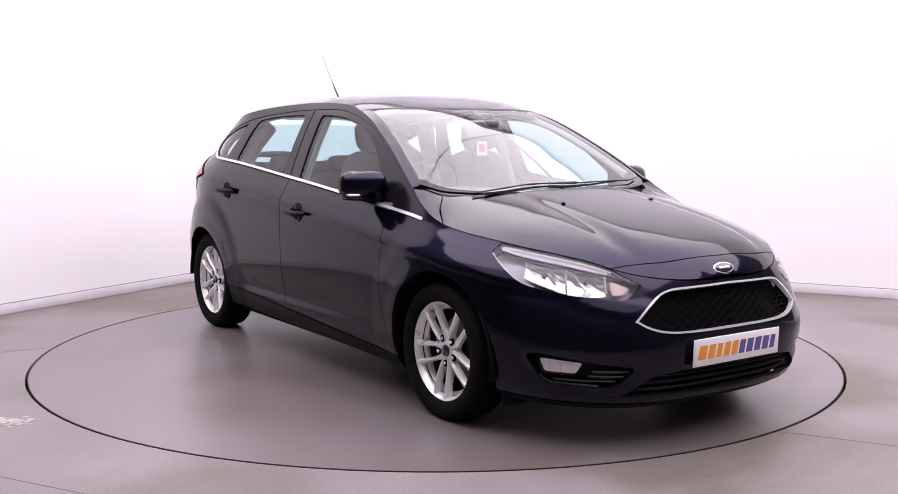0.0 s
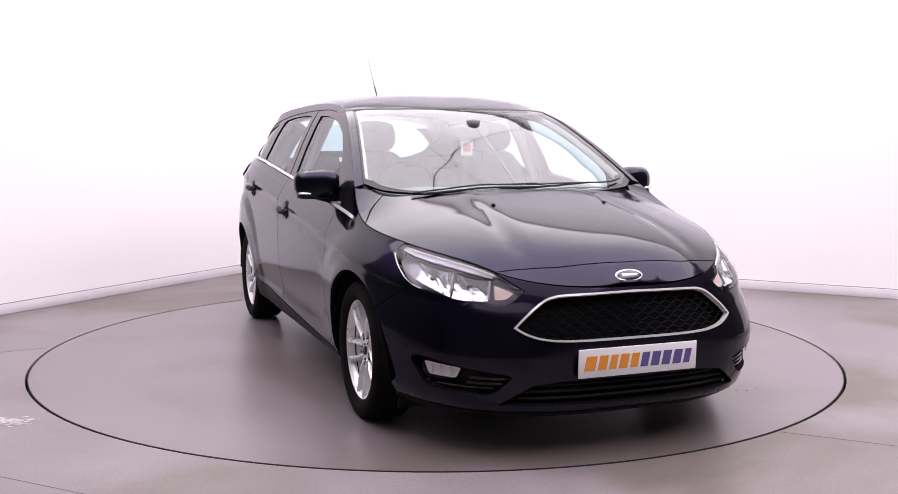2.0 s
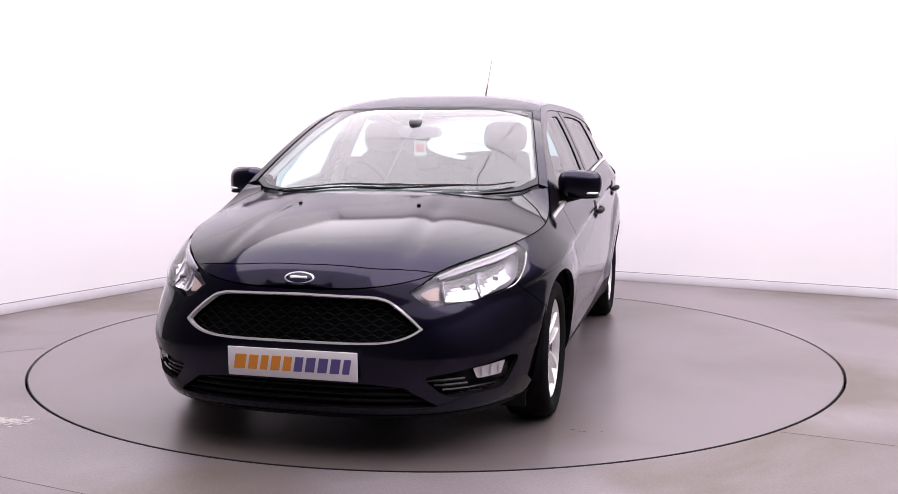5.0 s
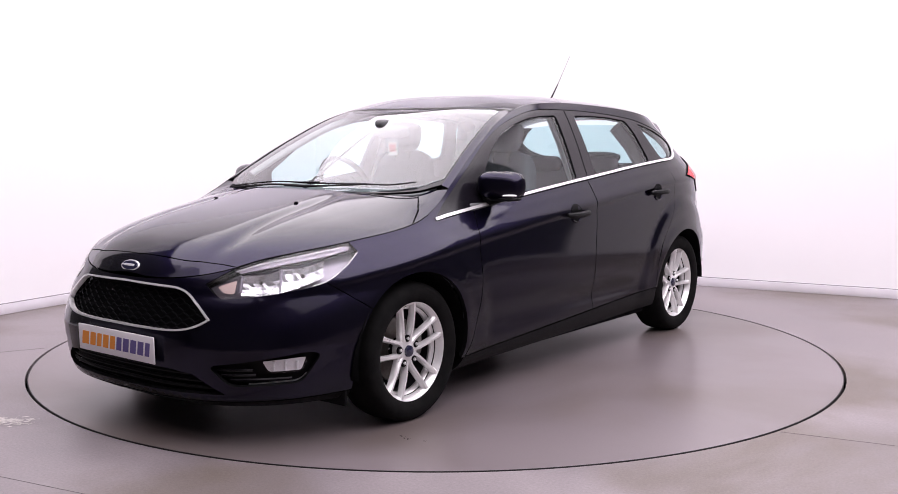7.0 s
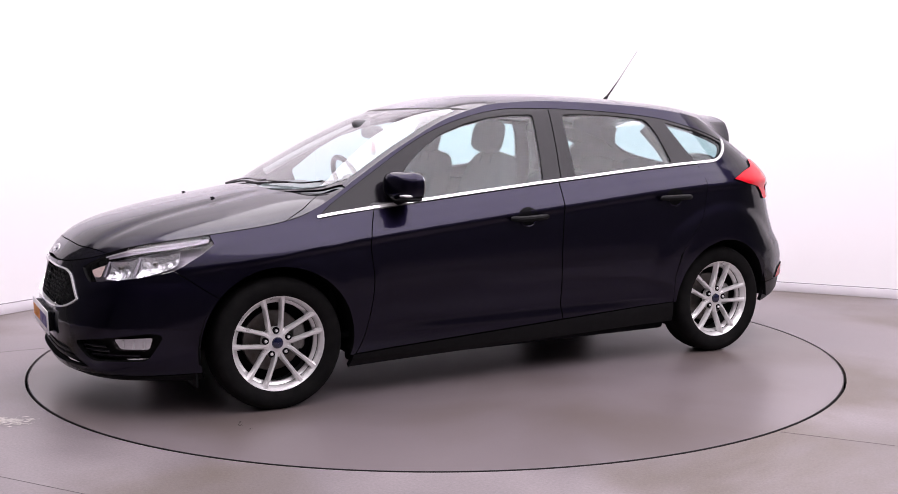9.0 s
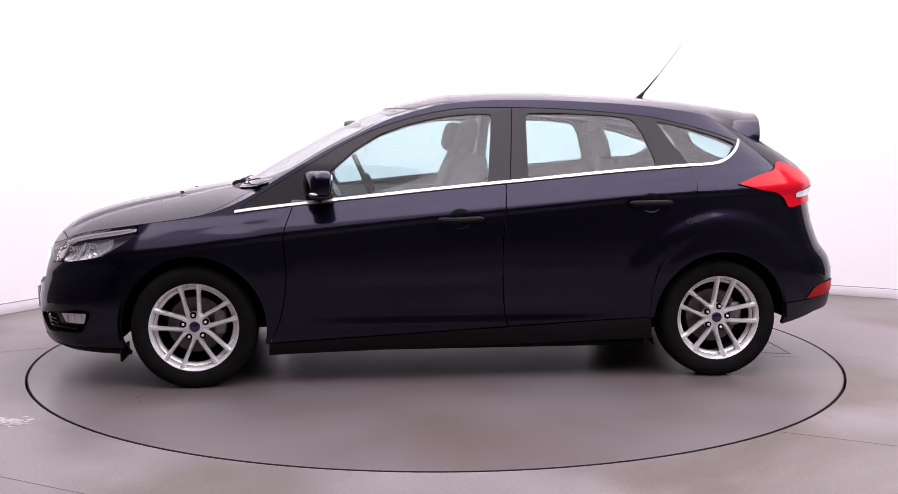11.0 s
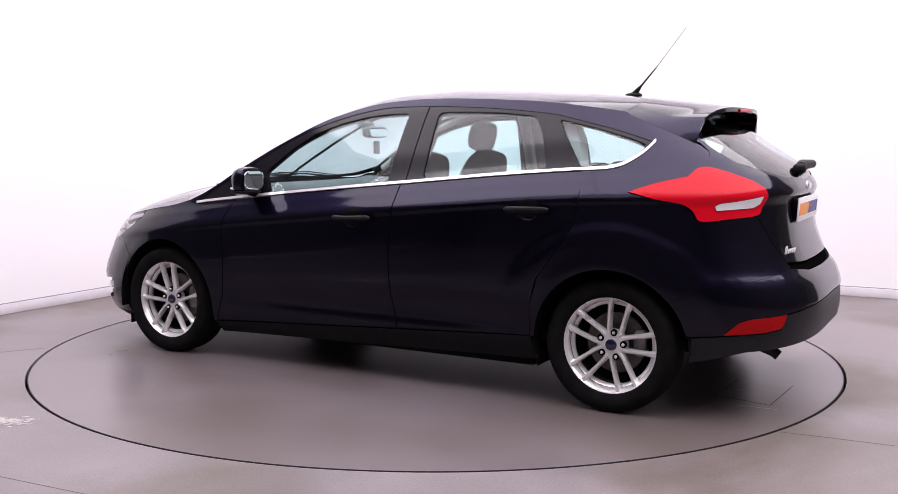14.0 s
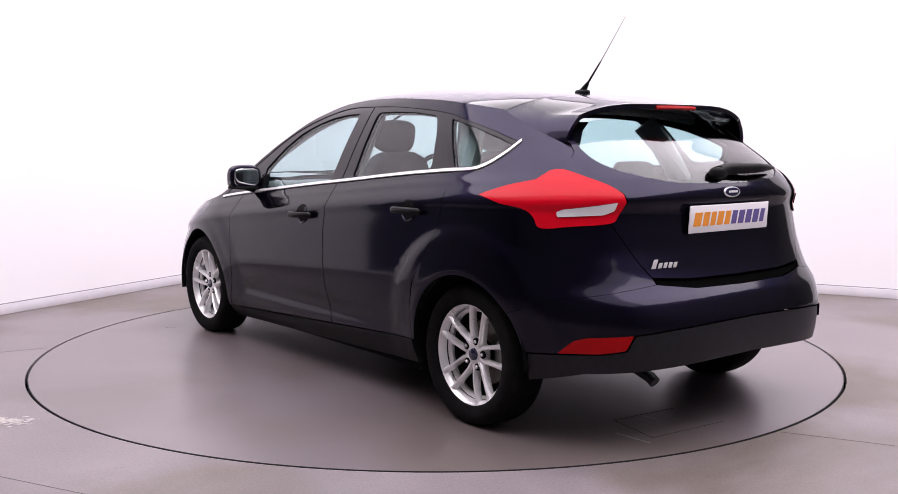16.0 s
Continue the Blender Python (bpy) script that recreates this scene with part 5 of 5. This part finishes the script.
def flake_patch(name, cx, cy, size, mat, parent, label, seed, n=9, squash=0.4, turn=0.0):
    """A few thin ragged flakes lying together."""
    rng = random.Random(seed)
    bm = bmesh.new()
    for _ in range(n):
        x, y = rng.gauss(0, size * 0.45), rng.gauss(0, size * 0.45 * squash)
        r = size * rng.uniform(0.05, 0.3) * (0.5 if n > 30 else 1)
        ring = []
        for k in range(9):
            a = 2 * math.pi * k / 9
            s = r * rng.uniform(0.5, 1.2)
            px, py = x + s * math.cos(a), y + s * squash * math.sin(a)
            ring.append(bm.verts.new((cx + px * math.cos(turn) - py * math.sin(turn), cy + px * math.sin(turn) + py * math.cos(turn), 0.0012 + 0.0004 * rng.random())))
        bm.faces.new(ring)
    ob = part(name, bm, mat, parent, label, smooth=False)
    return ob


def seam(x0, y0, x1, y1, width=0.003):
    bm = bmesh.new()
    d = Vector((x1 - x0, y1 - y0, 0))
    box(bm, 0, 0, 0.0003, d.length, width, 0.0006)
    bm.transform(Matrix.Translation(((x0 + x1) / 2, (y0 + y1) / 2, 0)) @ Matrix.Rotation(math.atan2(d.y, d.x), 4, "Z"))
    tagged(part("floor_joint", bm, SCUFF, smooth=False), "thin dark joint between floor sheets", "floor joint", kind="structure")


seam(2.06, -0.925, EAST - 0.01, -0.92)
seam(WEST + 0.03, -2.75, EAST - 0.01, -2.74)
seam(-2.95, -2.36, -2.03, -1.05)
tagged(flake_patch("worn_patch", -0.985, -2.225, 0.13, WORN, None, "", 3, 170, 0.5, 0.45), "pale scraped patch worn into the grey floor", "floor patch", kind="structure")


def table_mark(name, r, degrees, size, mat, label, seed, n, squash, turn):
    a = radians(degrees)
    return flake_patch(name, r * math.cos(a), r * math.sin(a), size, mat, turntable, label, seed, n, squash, radians(turn))


table_mark("scuff", 1.82, 34.1, 0.055, SCUFF, "small dark scuff", 5, 7, 0.35, 60)
table_mark("scuff", 1.86, 36.5, 0.03, SCUFF, "small dark scuff", 8, 4, 0.35, 60)


def table_line(x0, y0, x1, y1, width, mat, label):
    bm = bmesh.new()
    d = Vector((x1 - x0, y1 - y0, 0))
    box(bm, 0, 0, 0.0006, d.length, width, 0.0008)
    bm.transform(Matrix.Translation(((x0 + x1) / 2, (y0 + y1) / 2, 0)) @ Matrix.Rotation(math.atan2(d.y, d.x), 4, "Z"))
    part("deck_line", bm, mat, turntable, label, smooth=False)


for a, b in (((-1.74, -0.03), (-1.71, 0.33)), ((-1.71, 0.33), (-1.985, 0.395)), ((-1.985, 0.395), (-2.01, -0.04))):
    table_line(*a, *b, 0.004, SCUFF, "thin dark edge of a deck hatch")
table_line(-1.745, 0.18, -1.82, 0.166, 0.008, STREAK, "pale streak")
table_line(-1.85, 0.463, -2.03, 0.458, 0.008, STREAK, "pale streak")


def motions():
    rows = [(t, pose(0, 0, 0, 0, 0, a)) for t, a in TURN]
    walk(turntable, rows)
    walk(car, [(t, m @ pose(CAR_OFF[0], CAR_OFF[1], 0)) for t, m in rows])


motions()
